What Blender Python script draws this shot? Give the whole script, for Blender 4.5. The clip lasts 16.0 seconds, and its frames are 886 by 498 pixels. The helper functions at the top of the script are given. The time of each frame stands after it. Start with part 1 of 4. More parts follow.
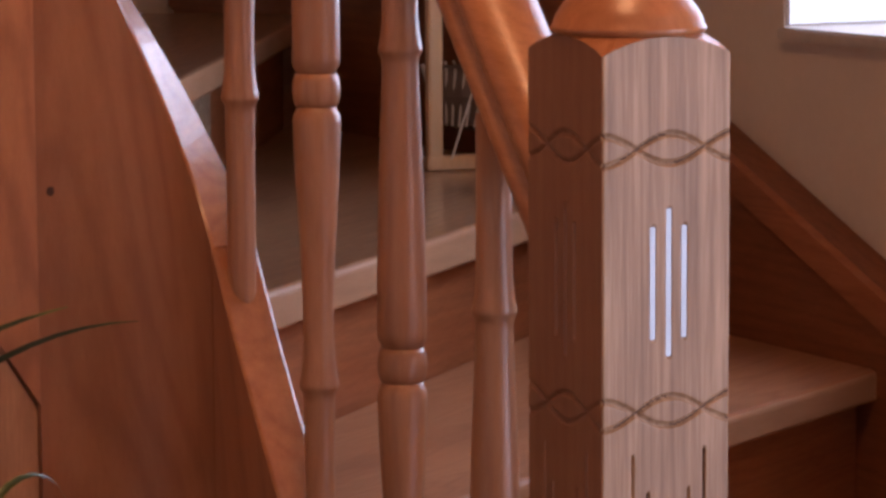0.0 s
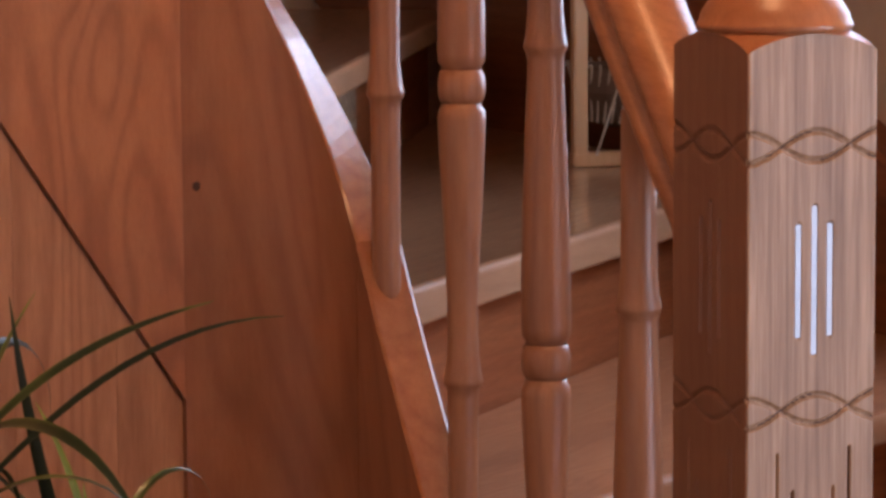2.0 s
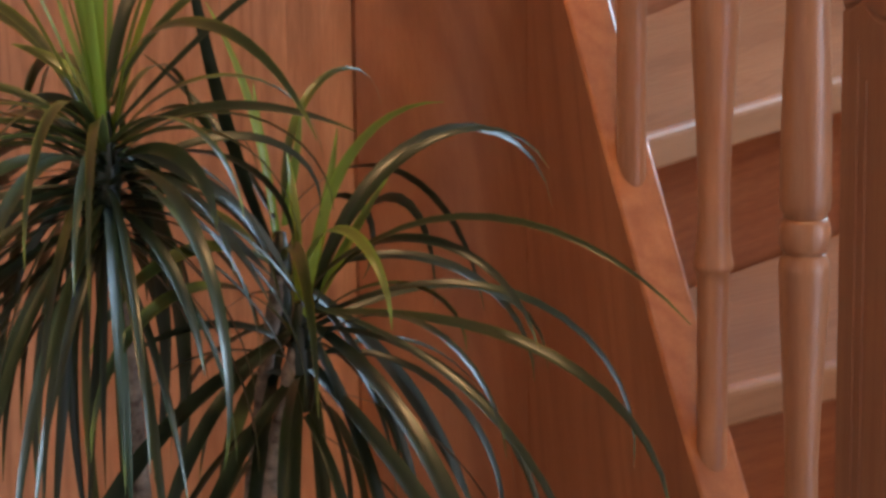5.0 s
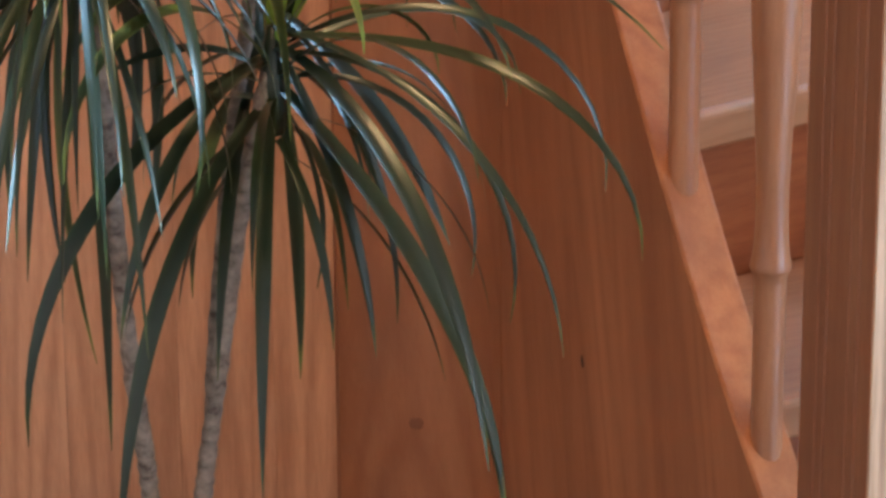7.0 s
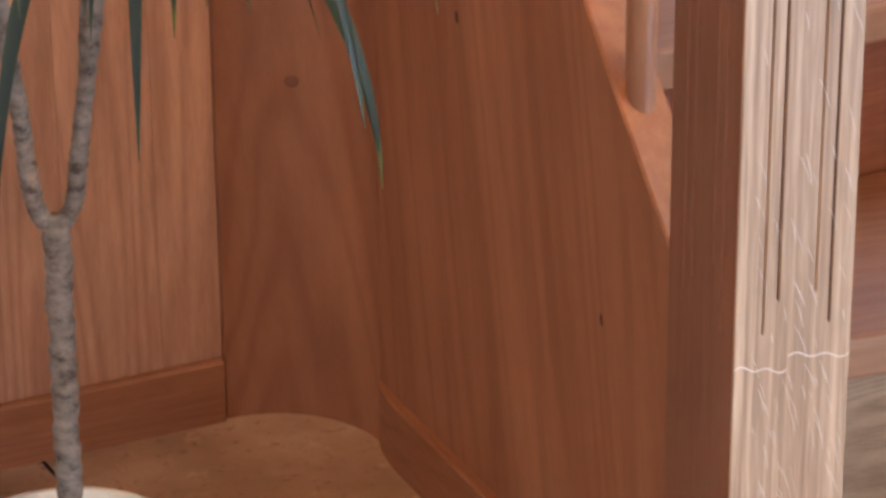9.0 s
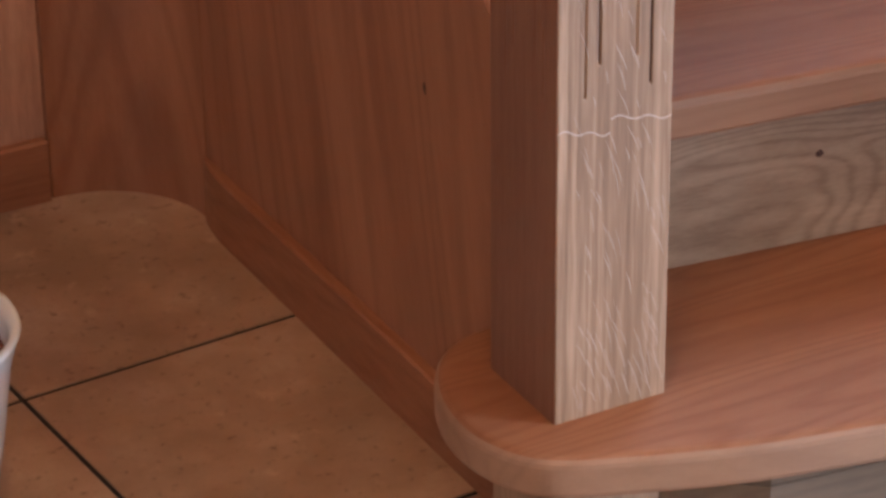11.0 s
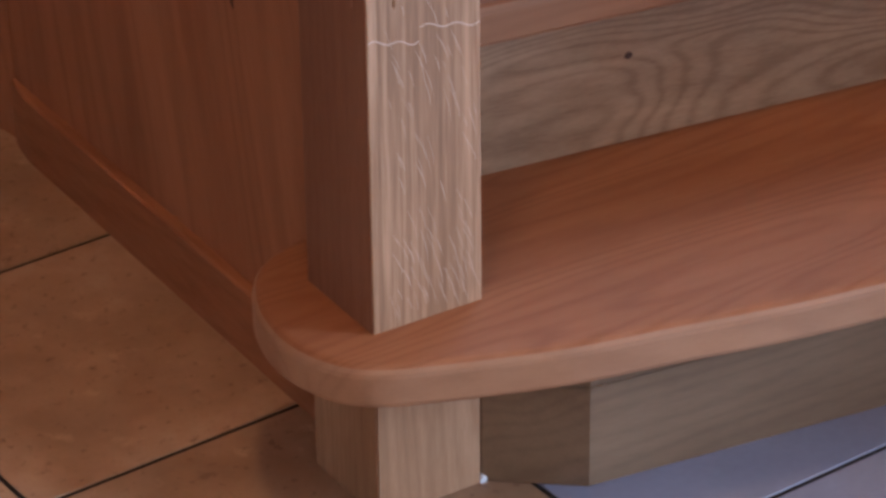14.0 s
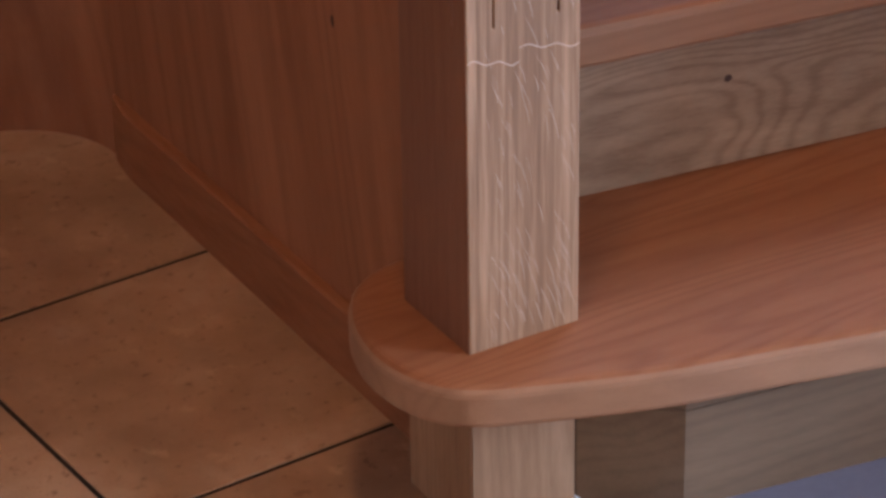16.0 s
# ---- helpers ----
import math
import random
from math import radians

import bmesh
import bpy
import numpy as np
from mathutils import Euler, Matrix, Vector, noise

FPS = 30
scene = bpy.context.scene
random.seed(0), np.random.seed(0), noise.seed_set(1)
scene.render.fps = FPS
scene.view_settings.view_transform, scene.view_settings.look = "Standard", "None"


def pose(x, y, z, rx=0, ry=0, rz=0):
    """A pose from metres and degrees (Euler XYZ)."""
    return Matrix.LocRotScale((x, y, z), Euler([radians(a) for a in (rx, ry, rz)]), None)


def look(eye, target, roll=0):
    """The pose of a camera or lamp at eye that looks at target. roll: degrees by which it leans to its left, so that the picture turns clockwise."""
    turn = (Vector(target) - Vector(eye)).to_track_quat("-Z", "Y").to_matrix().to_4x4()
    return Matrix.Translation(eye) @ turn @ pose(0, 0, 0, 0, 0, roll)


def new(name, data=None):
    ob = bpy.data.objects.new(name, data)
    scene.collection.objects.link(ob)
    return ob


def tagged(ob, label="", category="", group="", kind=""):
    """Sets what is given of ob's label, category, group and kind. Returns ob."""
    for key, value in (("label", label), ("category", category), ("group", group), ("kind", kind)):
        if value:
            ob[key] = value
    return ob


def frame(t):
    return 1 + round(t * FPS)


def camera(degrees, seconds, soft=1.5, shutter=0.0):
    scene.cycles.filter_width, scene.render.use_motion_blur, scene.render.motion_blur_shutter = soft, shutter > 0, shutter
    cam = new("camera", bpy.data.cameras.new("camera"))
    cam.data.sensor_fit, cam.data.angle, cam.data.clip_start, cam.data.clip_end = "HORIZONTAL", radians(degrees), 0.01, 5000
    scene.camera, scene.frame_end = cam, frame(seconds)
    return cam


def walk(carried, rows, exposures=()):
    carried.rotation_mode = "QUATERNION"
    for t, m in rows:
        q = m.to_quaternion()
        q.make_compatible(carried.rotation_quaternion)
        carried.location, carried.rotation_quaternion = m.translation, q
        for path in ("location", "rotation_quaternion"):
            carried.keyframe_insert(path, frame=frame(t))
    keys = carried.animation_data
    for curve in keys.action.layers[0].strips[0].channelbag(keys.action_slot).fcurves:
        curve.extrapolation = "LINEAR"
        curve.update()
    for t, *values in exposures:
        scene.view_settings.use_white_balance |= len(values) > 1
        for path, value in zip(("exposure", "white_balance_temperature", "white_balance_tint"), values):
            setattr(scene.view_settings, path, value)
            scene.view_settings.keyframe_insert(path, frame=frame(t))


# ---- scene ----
# ---- camera ----
EYE = Vector((-1.1072, -1.8745, 1.5203))
cam = camera(15.13, 16.0, soft=3.2)


def gaze(yaw, pitch, roll):
    """The camera's pose: degrees to the left of +y, up, and leaning left."""
    a, b = radians(yaw), radians(pitch)
    way = Vector((-math.sin(a) * math.cos(b), math.cos(a) * math.cos(b), math.sin(b)))
    return look(EYE, EYE + way, roll)


TURNS = [
    (0.0, -27.82, -7.18, -0.30), (0.5, -27.88, -7.17, -0.30), (1.0, -27.67, -7.22, -0.30), (1.5, -26.26, -7.21, -0.32),
    (2.0, -25.32, -7.23, -0.34), (2.5, -24.53, -7.85, -0.40), (3.0, -23.61, -9.12, -0.47), (3.5, -23.05, -10.19, -0.54),
    (4.0, -22.60, -11.26, -0.60), (4.2, -22.48, -11.90, -0.62), (6.3, -22.61, -16.89, -0.55), (6.5, -22.65, -17.39, -0.48),
    (7.0, -22.77, -18.81, -0.45), (7.5, -22.94, -20.24, -0.40), (8.0, -23.45, -21.90, -0.42), (8.5, -24.28, -23.39, -0.43),
    (9.0, -25.03, -24.72, -0.40), (9.5, -25.59, -25.87, -0.40), (9.7, -25.83, -26.40, -0.43), (11.8, -29.93, -29.48, -0.61),
    (12.0, -30.24, -29.66, -0.62), (12.5, -31.19, -30.13, -0.58), (13.0, -32.00, -30.42, -0.63), (13.5, -32.05, -30.28, -0.74),
    (14.0, -32.00, -30.25, -0.70), (14.5, -31.55, -30.17, -0.71), (15.0, -30.67, -30.05, -0.74), (15.5, -29.86, -29.95, -0.92),
    (16.0, -30.08, -29.88, -0.93)]
walk(cam, [(t, gaze(a, b, c)) for t, a, b, c in TURNS],
     exposures=[(0.0, -0.50, 5870, 21), (2.5, -0.32, 5780, 13), (4.2, -0.12, 5680, 5), (6.3, 0.62, 4720, -13), (9.0, 0.92, 4660, -9), (9.7, 0.90, 4660, -9),
                (11.8, 0.07, 4900, 4), (13.0, 0.04, 4810, 3), (16.0, 0.02, 4900, 4)])

# ---- world and light ----
world = bpy.data.worlds.new("sky")
scene.world = world
world.use_nodes = True
wn = world.node_tree.nodes
sky = wn.new("ShaderNodeTexSky")
sky.sky_type, sky.sun_disc = "NISHITA", False
sky.sun_elevation, sky.sun_rotation = radians(35), radians(200)
wn["Background"].inputs["Strength"].default_value = 0.15
world.node_tree.links.new(sky.outputs[0], wn["Background"].inputs["Color"])


def window_light(name, at, target, width, height, power, color):
    lamp = bpy.data.lights.new(name, "AREA")
    lamp.shape, lamp.size, lamp.size_y, lamp.energy, lamp.color = "RECTANGLE", width, height, power, color
    ob = new(name, lamp)
    ob.matrix_world = look(at, target)
    return ob


window_light("glazed_door_light", (3.24, -2.75, 1.2), (0, -2.75, 1.2), 1.1, 1.9, 272, (0.86, 0.90, 1.0))
window_light("stair_window_light", (1.51, 1.055, 1.82), (0, 1.055, 1.82), 1.19, 1.08, 26, (0.72, 0.83, 1.0))
# Warm lamp out of view, inferred from the orange-lit upward faces.
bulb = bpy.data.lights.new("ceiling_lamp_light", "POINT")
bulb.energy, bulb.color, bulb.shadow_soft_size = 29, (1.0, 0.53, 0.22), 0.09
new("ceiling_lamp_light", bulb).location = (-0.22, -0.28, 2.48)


# ---- materials ----
def nodes_of(name):
    m = bpy.data.materials.new(name)
    m.use_nodes = True
    return m, m.node_tree.nodes, m.node_tree.links, m.node_tree.nodes["Principled BSDF"]


def ramp(n, stops):
    r = n.new("ShaderNodeValToRGB")
    e = r.color_ramp.elements
    while len(e) < len(stops):
        e.new(0.5)
    for el, (at, c) in zip(e, stops):
        el.position, el.color = at, (*c, 1)
    return r


def wood(name, light, dark, axis="z", ring=34.0, shift=(0.21, 0.17, 0.13), rough=0.42, fleck=0.0, contrast=1.0, bump=0.12, warp=3.0, swirl=0.16, fig=0.12, stretch=0.10, coat=0.0, fine=85.0, lean=0.0, spec=0.5):
    """Oiled timber with its grain along one axis: growth rings, pores, slow colour drift and, where wanted, pale rays."""
    m, n, l, b = nodes_of(name)
    tc, info, mp = n.new("ShaderNodeTexCoord"), n.new("ShaderNodeObjectInfo"), n.new("ShaderNodeMapping")
    add, mul = n.new("ShaderNodeVectorMath"), n.new("ShaderNodeVectorMath")
    mul.operation = "MULTIPLY"
    mul.inputs[1].default_value = (1.7, 2.3, 3.1)
    l.new(info.outputs["Random"], mul.inputs[0])
    l.new(tc.outputs["Object"], add.inputs[0])
    l.new(mul.outputs[0], add.inputs[1])
    along = "xyz".index(axis)
    mp.inputs["Scale"].default_value = [stretch if i == along else 1.0 for i in range(3)]
    mp.inputs["Location"].default_value = [0.0 if i == along else shift[i] for i in range(3)]
    tilt = n.new("ShaderNodeVectorRotate")
    tilt.rotation_type = "X_AXIS"
    tilt.inputs["Angle"].default_value = radians(lean)
    l.new(add.outputs[0], tilt.inputs["Vector"])
    l.new(tilt.outputs[0], mp.inputs["Vector"])
    bend, centred, scaled, warped = (n.new("ShaderNodeTexNoise"), n.new("ShaderNodeVectorMath"), n.new("ShaderNodeVectorMath"), n.new("ShaderNodeVectorMath"))
    bend.inputs["Scale"].default_value, bend.inputs["Detail"].default_value = 7.0, 2.0
    centred.operation, scaled.operation = "SUBTRACT", "SCALE"
    centred.inputs[1].default_value = (0.5, 0.5, 0.5)
    scaled.inputs["Scale"].default_value = swirl
    l.new(mp.outputs[0], bend.inputs["Vector"])
    l.new(bend.outputs["Color"], centred.inputs[0])
    l.new(centred.outputs[0], scaled.inputs[0])
    l.new(mp.outputs[0], warped.inputs[0])
    l.new(scaled.outputs[0], warped.inputs[1])
    wave = n.new("ShaderNodeTexWave")
    wave.wave_type, wave.rings_direction, wave.wave_profile = "RINGS", axis.upper(), "SIN"
    for k, v in (("Scale", ring), ("Distortion", warp), ("Detail", 3.0), ("Detail Scale", 0.16), ("Detail Roughness", 0.6)):
        wave.inputs[k].default_value = v
    l.new(warped.outputs[0], wave.inputs["Vector"])
    pore = n.new("ShaderNodeTexNoise")
    for k, v in (("Scale", 420.0), ("Detail", 3.0), ("Roughness", 0.7)):
        pore.inputs[k].default_value = v
    l.new(mp.outputs[0], pore.inputs["Vector"])
    drift = n.new("ShaderNodeTexNoise")
    for k, v in (("Scale", 9.0), ("Detail", 4.0), ("Roughness", 0.55)):
        drift.inputs[k].default_value = v
    l.new(mp.outputs[0], drift.inputs["Vector"])
    stripe = n.new("ShaderNodeTexNoise")
    for k, v in (("Scale", fine), ("Detail", 2.0), ("Roughness", 0.5)):
        stripe.inputs[k].default_value = v
    l.new(mp.outputs[0], stripe.inputs["Vector"])

    def maths(op, a, bb):
        q = n.new("ShaderNodeMath")
        q.operation = op
        for i, v in enumerate((a, bb)):
            if isinstance(v, (int, float)):
                q.inputs[i].default_value = v
            else:
                l.new(v, q.inputs[i])
        return q.outputs[0]

    s = maths("MULTIPLY", maths("POWER", wave.outputs["Fac"], 2.4), fig)
    s = maths("ADD", s, maths("MULTIPLY", maths("SUBTRACT", pore.outputs["Fac"], 0.5), 0.55 * contrast))
    s = maths("ADD", s, maths("MULTIPLY", maths("SUBTRACT", drift.outputs["Fac"], 0.5), 1.1))
    s = maths("ADD", s, maths("MULTIPLY", maths("SUBTRACT", stripe.outputs["Fac"], 0.5), 0.6 * contrast))
    s = maths("ADD", s, 0.40 - fig * 0.4)
    mid = [(p * q) ** 0.5 for p, q in zip(light, dark)]
    r = ramp(n, [(0.0, light), (0.5, mid), (1.0, dark)])
    l.new(s, r.inputs["Fac"])
    color = r.outputs["Color"]
    if fleck:
        fm = n.new("ShaderNodeMapping")
        fm.inputs["Rotation"].default_value = (0, radians(9), 0)
        fm.inputs["Scale"].default_value = [1.0 if i != along else 0.16 for i in range(3)]
        l.new(tc.outputs["Object"], fm.inputs["Vector"])
        fn = n.new("ShaderNodeTexNoise")
        for k, v in (("Scale", 330.0), ("Detail", 0.5), ("Distortion", 1.2)):
            fn.inputs[k].default_value = v
        l.new(fm.outputs[0], fn.inputs["Vector"])
        fr = ramp(n, [(0.665, (0, 0, 0)), (0.71, (fleck, fleck, fleck))])
        l.new(fn.outputs["Fac"], fr.inputs["Fac"])
        mix = n.new("ShaderNodeMix")
        mix.data_type = "RGBA"
        l.new(fr.outputs["Color"], mix.inputs["Factor"])
        l.new(color, mix.inputs["A"])
        mix.inputs["B"].default_value = (min(1, light[0] * 1.5), min(1, light[1] * 1.6), min(1, light[2] * 1.7), 1)
        color = mix.outputs["Result"]
    l.new(color, b.inputs["Base Color"])
    rr = n.new("ShaderNodeMapRange")
    rr.inputs["To Min"].default_value, rr.inputs["To Max"].default_value = rough - 0.08, rough + 0.14
    l.new(pore.outputs["Fac"], rr.inputs["Value"])
    l.new(rr.outputs[0], b.inputs["Roughness"])
    b.inputs["Specular IOR Level"].default_value = spec
    b.inputs["Coat Weight"].default_value, b.inputs["Coat Roughness"].default_value = coat, 0.19
    bp = n.new("ShaderNodeBump")
    bp.inputs["Strength"].default_value, bp.inputs["Distance"].default_value = bump, 0.002
    l.new(pore.outputs["Fac"], bp.inputs["Height"])
    l.new(bp.outputs[0], b.inputs["Normal"])
    return m


def plain(name, color, rough=0.5, metal=0.0, vary=0.12, scale=14.0, bump=0.05):
    """A surface of one colour with stains at two scales and fine relief."""
    m, n, l, b = nodes_of(name)
    tc = n.new("ShaderNodeTexCoord")
    big, small = n.new("ShaderNodeTexNoise"), n.new("ShaderNodeTexNoise")
    big.inputs["Scale"].default_value, small.inputs["Scale"].default_value = scale, scale * 14
    big.inputs["Detail"].default_value, small.inputs["Detail"].default_value = 5.0, 3.0
    for q in (big, small):
        l.new(tc.outputs["Object"], q.inputs["Vector"])
    mixed = n.new("ShaderNodeMath")
    mixed.operation = "MULTIPLY_ADD"
    mixed.inputs[1].default_value = 0.4
    l.new(small.outputs["Fac"], mixed.inputs[0])
    l.new(big.outputs["Fac"], mixed.inputs[2])
    r = ramp(n, [(0.4, [c * (1 - vary) for c in color]), (1.0, [min(1, c * (1 + vary)) for c in color])])
    l.new(mixed.outputs[0], r.inputs["Fac"])
    l.new(r.outputs["Color"], b.inputs["Base Color"])
    b.inputs["Roughness"].default_value, b.inputs["Metallic"].default_value = rough, metal
    bp = n.new("ShaderNodeBump")
    bp.inputs["Strength"].default_value, bp.inputs["Distance"].default_value = bump, 0.002
    l.new(mixed.outputs[0], bp.inputs["Height"])
    l.new(bp.outputs[0], b.inputs["Normal"])
    return m


OAK_L, OAK_D = (0.48, 0.295, 0.168), (0.21, 0.108, 0.05)
RED_L, RED_D = (0.45, 0.19, 0.082), (0.185, 0.064, 0.024)
newel_wood = wood("newel_oak", OAK_L, OAK_D, "z", ring=55, contrast=2.3, swirl=0.06, fig=0.2, stretch=0.035, fine=150)
ray_pale = plain("pale_rays", (0.60, 0.46, 0.36), 0.5)
# Darker, redder copy of the newel oak: the side's shade is in its colour.
shaded_side_wood = wood("newel_side_shaded_oak", (0.30, 0.135, 0.066), (0.16, 0.06, 0.028), "z", ring=30, contrast=0.7, swirl=0.05)
# Carving floors: red-brown stain with the groove's shadow put into one dark colour.
groove_wood = plain("groove_stain_shade", (0.085, 0.036, 0.022), 0.7)
cap_wood = wood("cap_wood", (0.52, 0.22, 0.09), (0.30, 0.10, 0.035), "z", rough=0.3)
panel_wood = wood("string_wood", RED_L, RED_D, "z", ring=6, contrast=0.42, fig=0.16, swirl=0.5, rough=0.5, stretch=0.09, coat=0.3, lean=11)
board_wood = wood("panel_wood", (0.66, 0.358, 0.208), (0.32, 0.147, 0.077), "z", ring=11, contrast=1.15, rough=0.5, swirl=0.5, fig=0.26, stretch=0.10)
slope_wood = wood("raking_wood", (0.58, 0.265, 0.125), (0.265, 0.098, 0.043), "z", ring=13, contrast=0.6, rough=0.42, swirl=0.55, fig=0.26, stretch=0.24)
edge_wood = wood("string_edge_wood", (0.50, 0.20, 0.072), (0.20, 0.062, 0.02), "y", ring=7, contrast=0.7, rough=0.5, swirl=0.5, fig=0.13, stretch=0.22, coat=1.0, spec=0.3)
skirt_wood = wood("skirting_wood", (0.42, 0.175, 0.07), (0.16, 0.053, 0.02), "y", ring=14, rough=0.45, contrast=0.6, fig=0.12, swirl=0.3)
tread_wood = wood("tread_wood", (0.42, 0.185, 0.08), (0.205, 0.074, 0.029), "x", ring=14, contrast=0.4, rough=0.58, swirl=0.7, fig=0.17, stretch=0.12, spec=0.3)
nose_wood = wood("nosing_oak", (0.46, 0.255, 0.138), (0.24, 0.115, 0.056), "x", ring=12, contrast=0.4, rough=0.45, swirl=0.4, fig=0.12)
riser_wood = wood("riser_oak", (0.47, 0.33, 0.21), (0.16, 0.095, 0.053), "x", ring=24, shift=(0.1, 0.05, 0.02), contrast=0.9, swirl=0.5, fig=0.23, stretch=0.2)
winder_wood = wood("winder_oak", (0.45, 0.235, 0.118), (0.20, 0.09, 0.044), "x", ring=20, contrast=0.8, rough=0.33, swirl=0.3, fig=0.2, coat=1.0)
dark_riser = wood("riser_wood", (0.40, 0.135, 0.045), (0.17, 0.045, 0.014), "x", ring=30, rough=0.4)
turned_wood = wood("baluster_wood", (0.44, 0.205, 0.098), (0.22, 0.085, 0.036), "z", ring=20, rough=0.42, contrast=0.8, swirl=0.2, fig=0.2, coat=0.4)
rail_wood = wood("handrail_wood", (0.52, 0.22, 0.085), (0.24, 0.078, 0.028), "y", ring=32, rough=0.36, coat=0.3, fig=0.07, contrast=0.9, stretch=0.06)
knot_dark = plain("knot_brown", (0.06, 0.026, 0.016), 0.6)
gap_dark = plain("joint_shadow", (0.035, 0.016, 0.01), 0.8)
silver = plain("brushed_aluminium", (0.35, 0.37, 0.41), 0.5, 1.0, 0.06, 30)
pale_line = plain("pale_filler", (0.60, 0.46, 0.37), 0.6)
plaster = plain("plaster", (0.66, 0.55, 0.45), 0.9, 0, 0.06, 7, 0.2)
# Ceiling is out of view; brown is chosen to dim and warm bounced light.
dim_ceiling = wood("dim_ceiling_brown", (0.36, 0.21, 0.115), (0.18, 0.09, 0.045), "y", ring=20, rough=0.5)
sill_stone = plain("sill_stone", (0.55, 0.47, 0.40), 0.4, 0, 0.15, 30)
white_paint = plain("white_paint", (0.8, 0.8, 0.78), 0.45, 0, 0.03)
grout = plain("grout", (0.022, 0.015, 0.012), 0.9)
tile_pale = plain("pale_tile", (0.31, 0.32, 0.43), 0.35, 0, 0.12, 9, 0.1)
ceramic = plain("white_ceramic", (0.82, 0.80, 0.76), 0.18, 0, 0.03)
soil = plain("potting_soil", (0.16, 0.052, 0.03), 0.95, 0, 0.6, 60, 0.9)


def tile_material():
    """Fired clay: cloudy, with small dark pits and paler worn spots."""
    m, n, l, b = nodes_of("floor_tile")
    tc, info, add = n.new("ShaderNodeTexCoord"), n.new("ShaderNodeObjectInfo"), n.new("ShaderNodeVectorMath")
    l.new(tc.outputs["Object"], add.inputs[0])
    l.new(info.outputs["Random"], add.inputs[1])
    layers = []
    for sc, det in ((7.0, 6.0), (26.0, 4.0), (95.0, 3.0), (420.0, 2.0)):
        q = n.new("ShaderNodeTexNoise")
        q.inputs["Scale"].default_value, q.inputs["Detail"].default_value, q.inputs["Roughness"].default_value = sc, det, 0.6
        l.new(add.outputs[0], q.inputs["Vector"])
        layers.append(q.outputs["Fac"])
    cloud = ramp(n, [(0.34, (0.32, 0.19, 0.105)), (0.52, (0.43, 0.268, 0.158)), (0.68, (0.54, 0.365, 0.235))])
    l.new(layers[0], cloud.inputs["Fac"])
    color = cloud.outputs["Color"]
    for src, lo, hi, tone in ((layers[1], 0.62, 0.74, (0.56, 0.37, 0.22)), (layers[2], 0.60, 0.70, (0.21, 0.115, 0.062)), (layers[3], 0.60, 0.75, (0.30, 0.17, 0.09))):
        mask, mix = ramp(n, [(lo, (0, 0, 0)), (hi, (0.75, 0.75, 0.75))]), n.new("ShaderNodeMix")
        mix.data_type = "RGBA"
        l.new(src, mask.inputs["Fac"])
        l.new(mask.outputs["Color"], mix.inputs["Factor"])
        l.new(color, mix.inputs["A"])
        mix.inputs["B"].default_value = (*tone, 1)
        color = mix.outputs["Result"]
    l.new(color, b.inputs["Base Color"])
    b.inputs["Roughness"].default_value = 0.4
    bp = n.new("ShaderNodeBump")
    bp.inputs["Strength"].default_value, bp.inputs["Distance"].default_value = 0.15, 0.002
    l.new(layers[2], bp.inputs["Height"])
    l.new(bp.outputs[0], b.inputs["Normal"])
    return m


tile_clay = tile_material()


def bark_material():
    m, n, l, b = nodes_of("ringed_bark")
    tc, mp = n.new("ShaderNodeTexCoord"), n.new("ShaderNodeMapping")
    mp.inputs["Scale"].default_value = (1.0, 1.0, 1.9)
    scars, grain = n.new("ShaderNodeTexNoise"), n.new("ShaderNodeTexNoise")
    for q, sc in ((scars, 55.0), (grain, 300.0)):
        q.inputs["Scale"].default_value, q.inputs["Detail"].default_value = sc, 3.0
    l.new(tc.outputs["Object"], mp.inputs["Vector"])
    l.new(mp.outputs[0], scars.inputs["Vector"])
    l.new(tc.outputs["Object"], grain.inputs["Vector"])
    mixed = n.new("ShaderNodeMath")
    mixed.operation = "MULTIPLY_ADD"
    mixed.inputs[1].default_value = 0.35
    l.new(grain.outputs["Fac"], mixed.inputs[0])
    l.new(scars.outputs["Fac"], mixed.inputs[2])
    r = ramp(n, [(0.47, (0.075, 0.055, 0.045)), (0.62, (0.185, 0.152, 0.128)), (0.9, (0.32, 0.27, 0.23))])
    l.new(mixed.outputs[0], r.inputs["Fac"])
    l.new(r.outputs["Color"], b.inputs["Base Color"])
    b.inputs["Roughness"].default_value = 0.85
    bp = n.new("ShaderNodeBump")
    bp.inputs["Strength"].default_value, bp.inputs["Distance"].default_value = 0.8, 0.002
    l.new(mixed.outputs[0], bp.inputs["Height"])
    l.new(bp.outputs[0], b.inputs["Normal"])
    return m


bark = bark_material()
cream_wood = wood("pale_wood", (0.78, 0.56, 0.34), (0.55, 0.36, 0.19), "z", contrast=0.5)
wicker = plain("white_wicker", (0.62, 0.60, 0.55), 0.6)
black_metal = plain("black_metal", (0.02, 0.02, 0.022), 0.35, 0.7)


def leaf_material():
    m, n, l, b = nodes_of("dracaena_leaf")
    at = n.new("ShaderNodeAttribute")
    at.attribute_name = "tint"
    r = ramp(n, [(0.0, (0.013, 0.022, 0.012)), (0.35, (0.030, 0.046, 0.014)), (0.6, (0.13, 0.15, 0.03)), (1.0, (0.24, 0.36, 0.04))])
    l.new(at.outputs["Fac"], r.inputs["Fac"])
    l.new(r.outputs["Color"], b.inputs["Base Color"])
    b.inputs["Roughness"].default_value = 0.32
    return m


leaf_green = leaf_material()


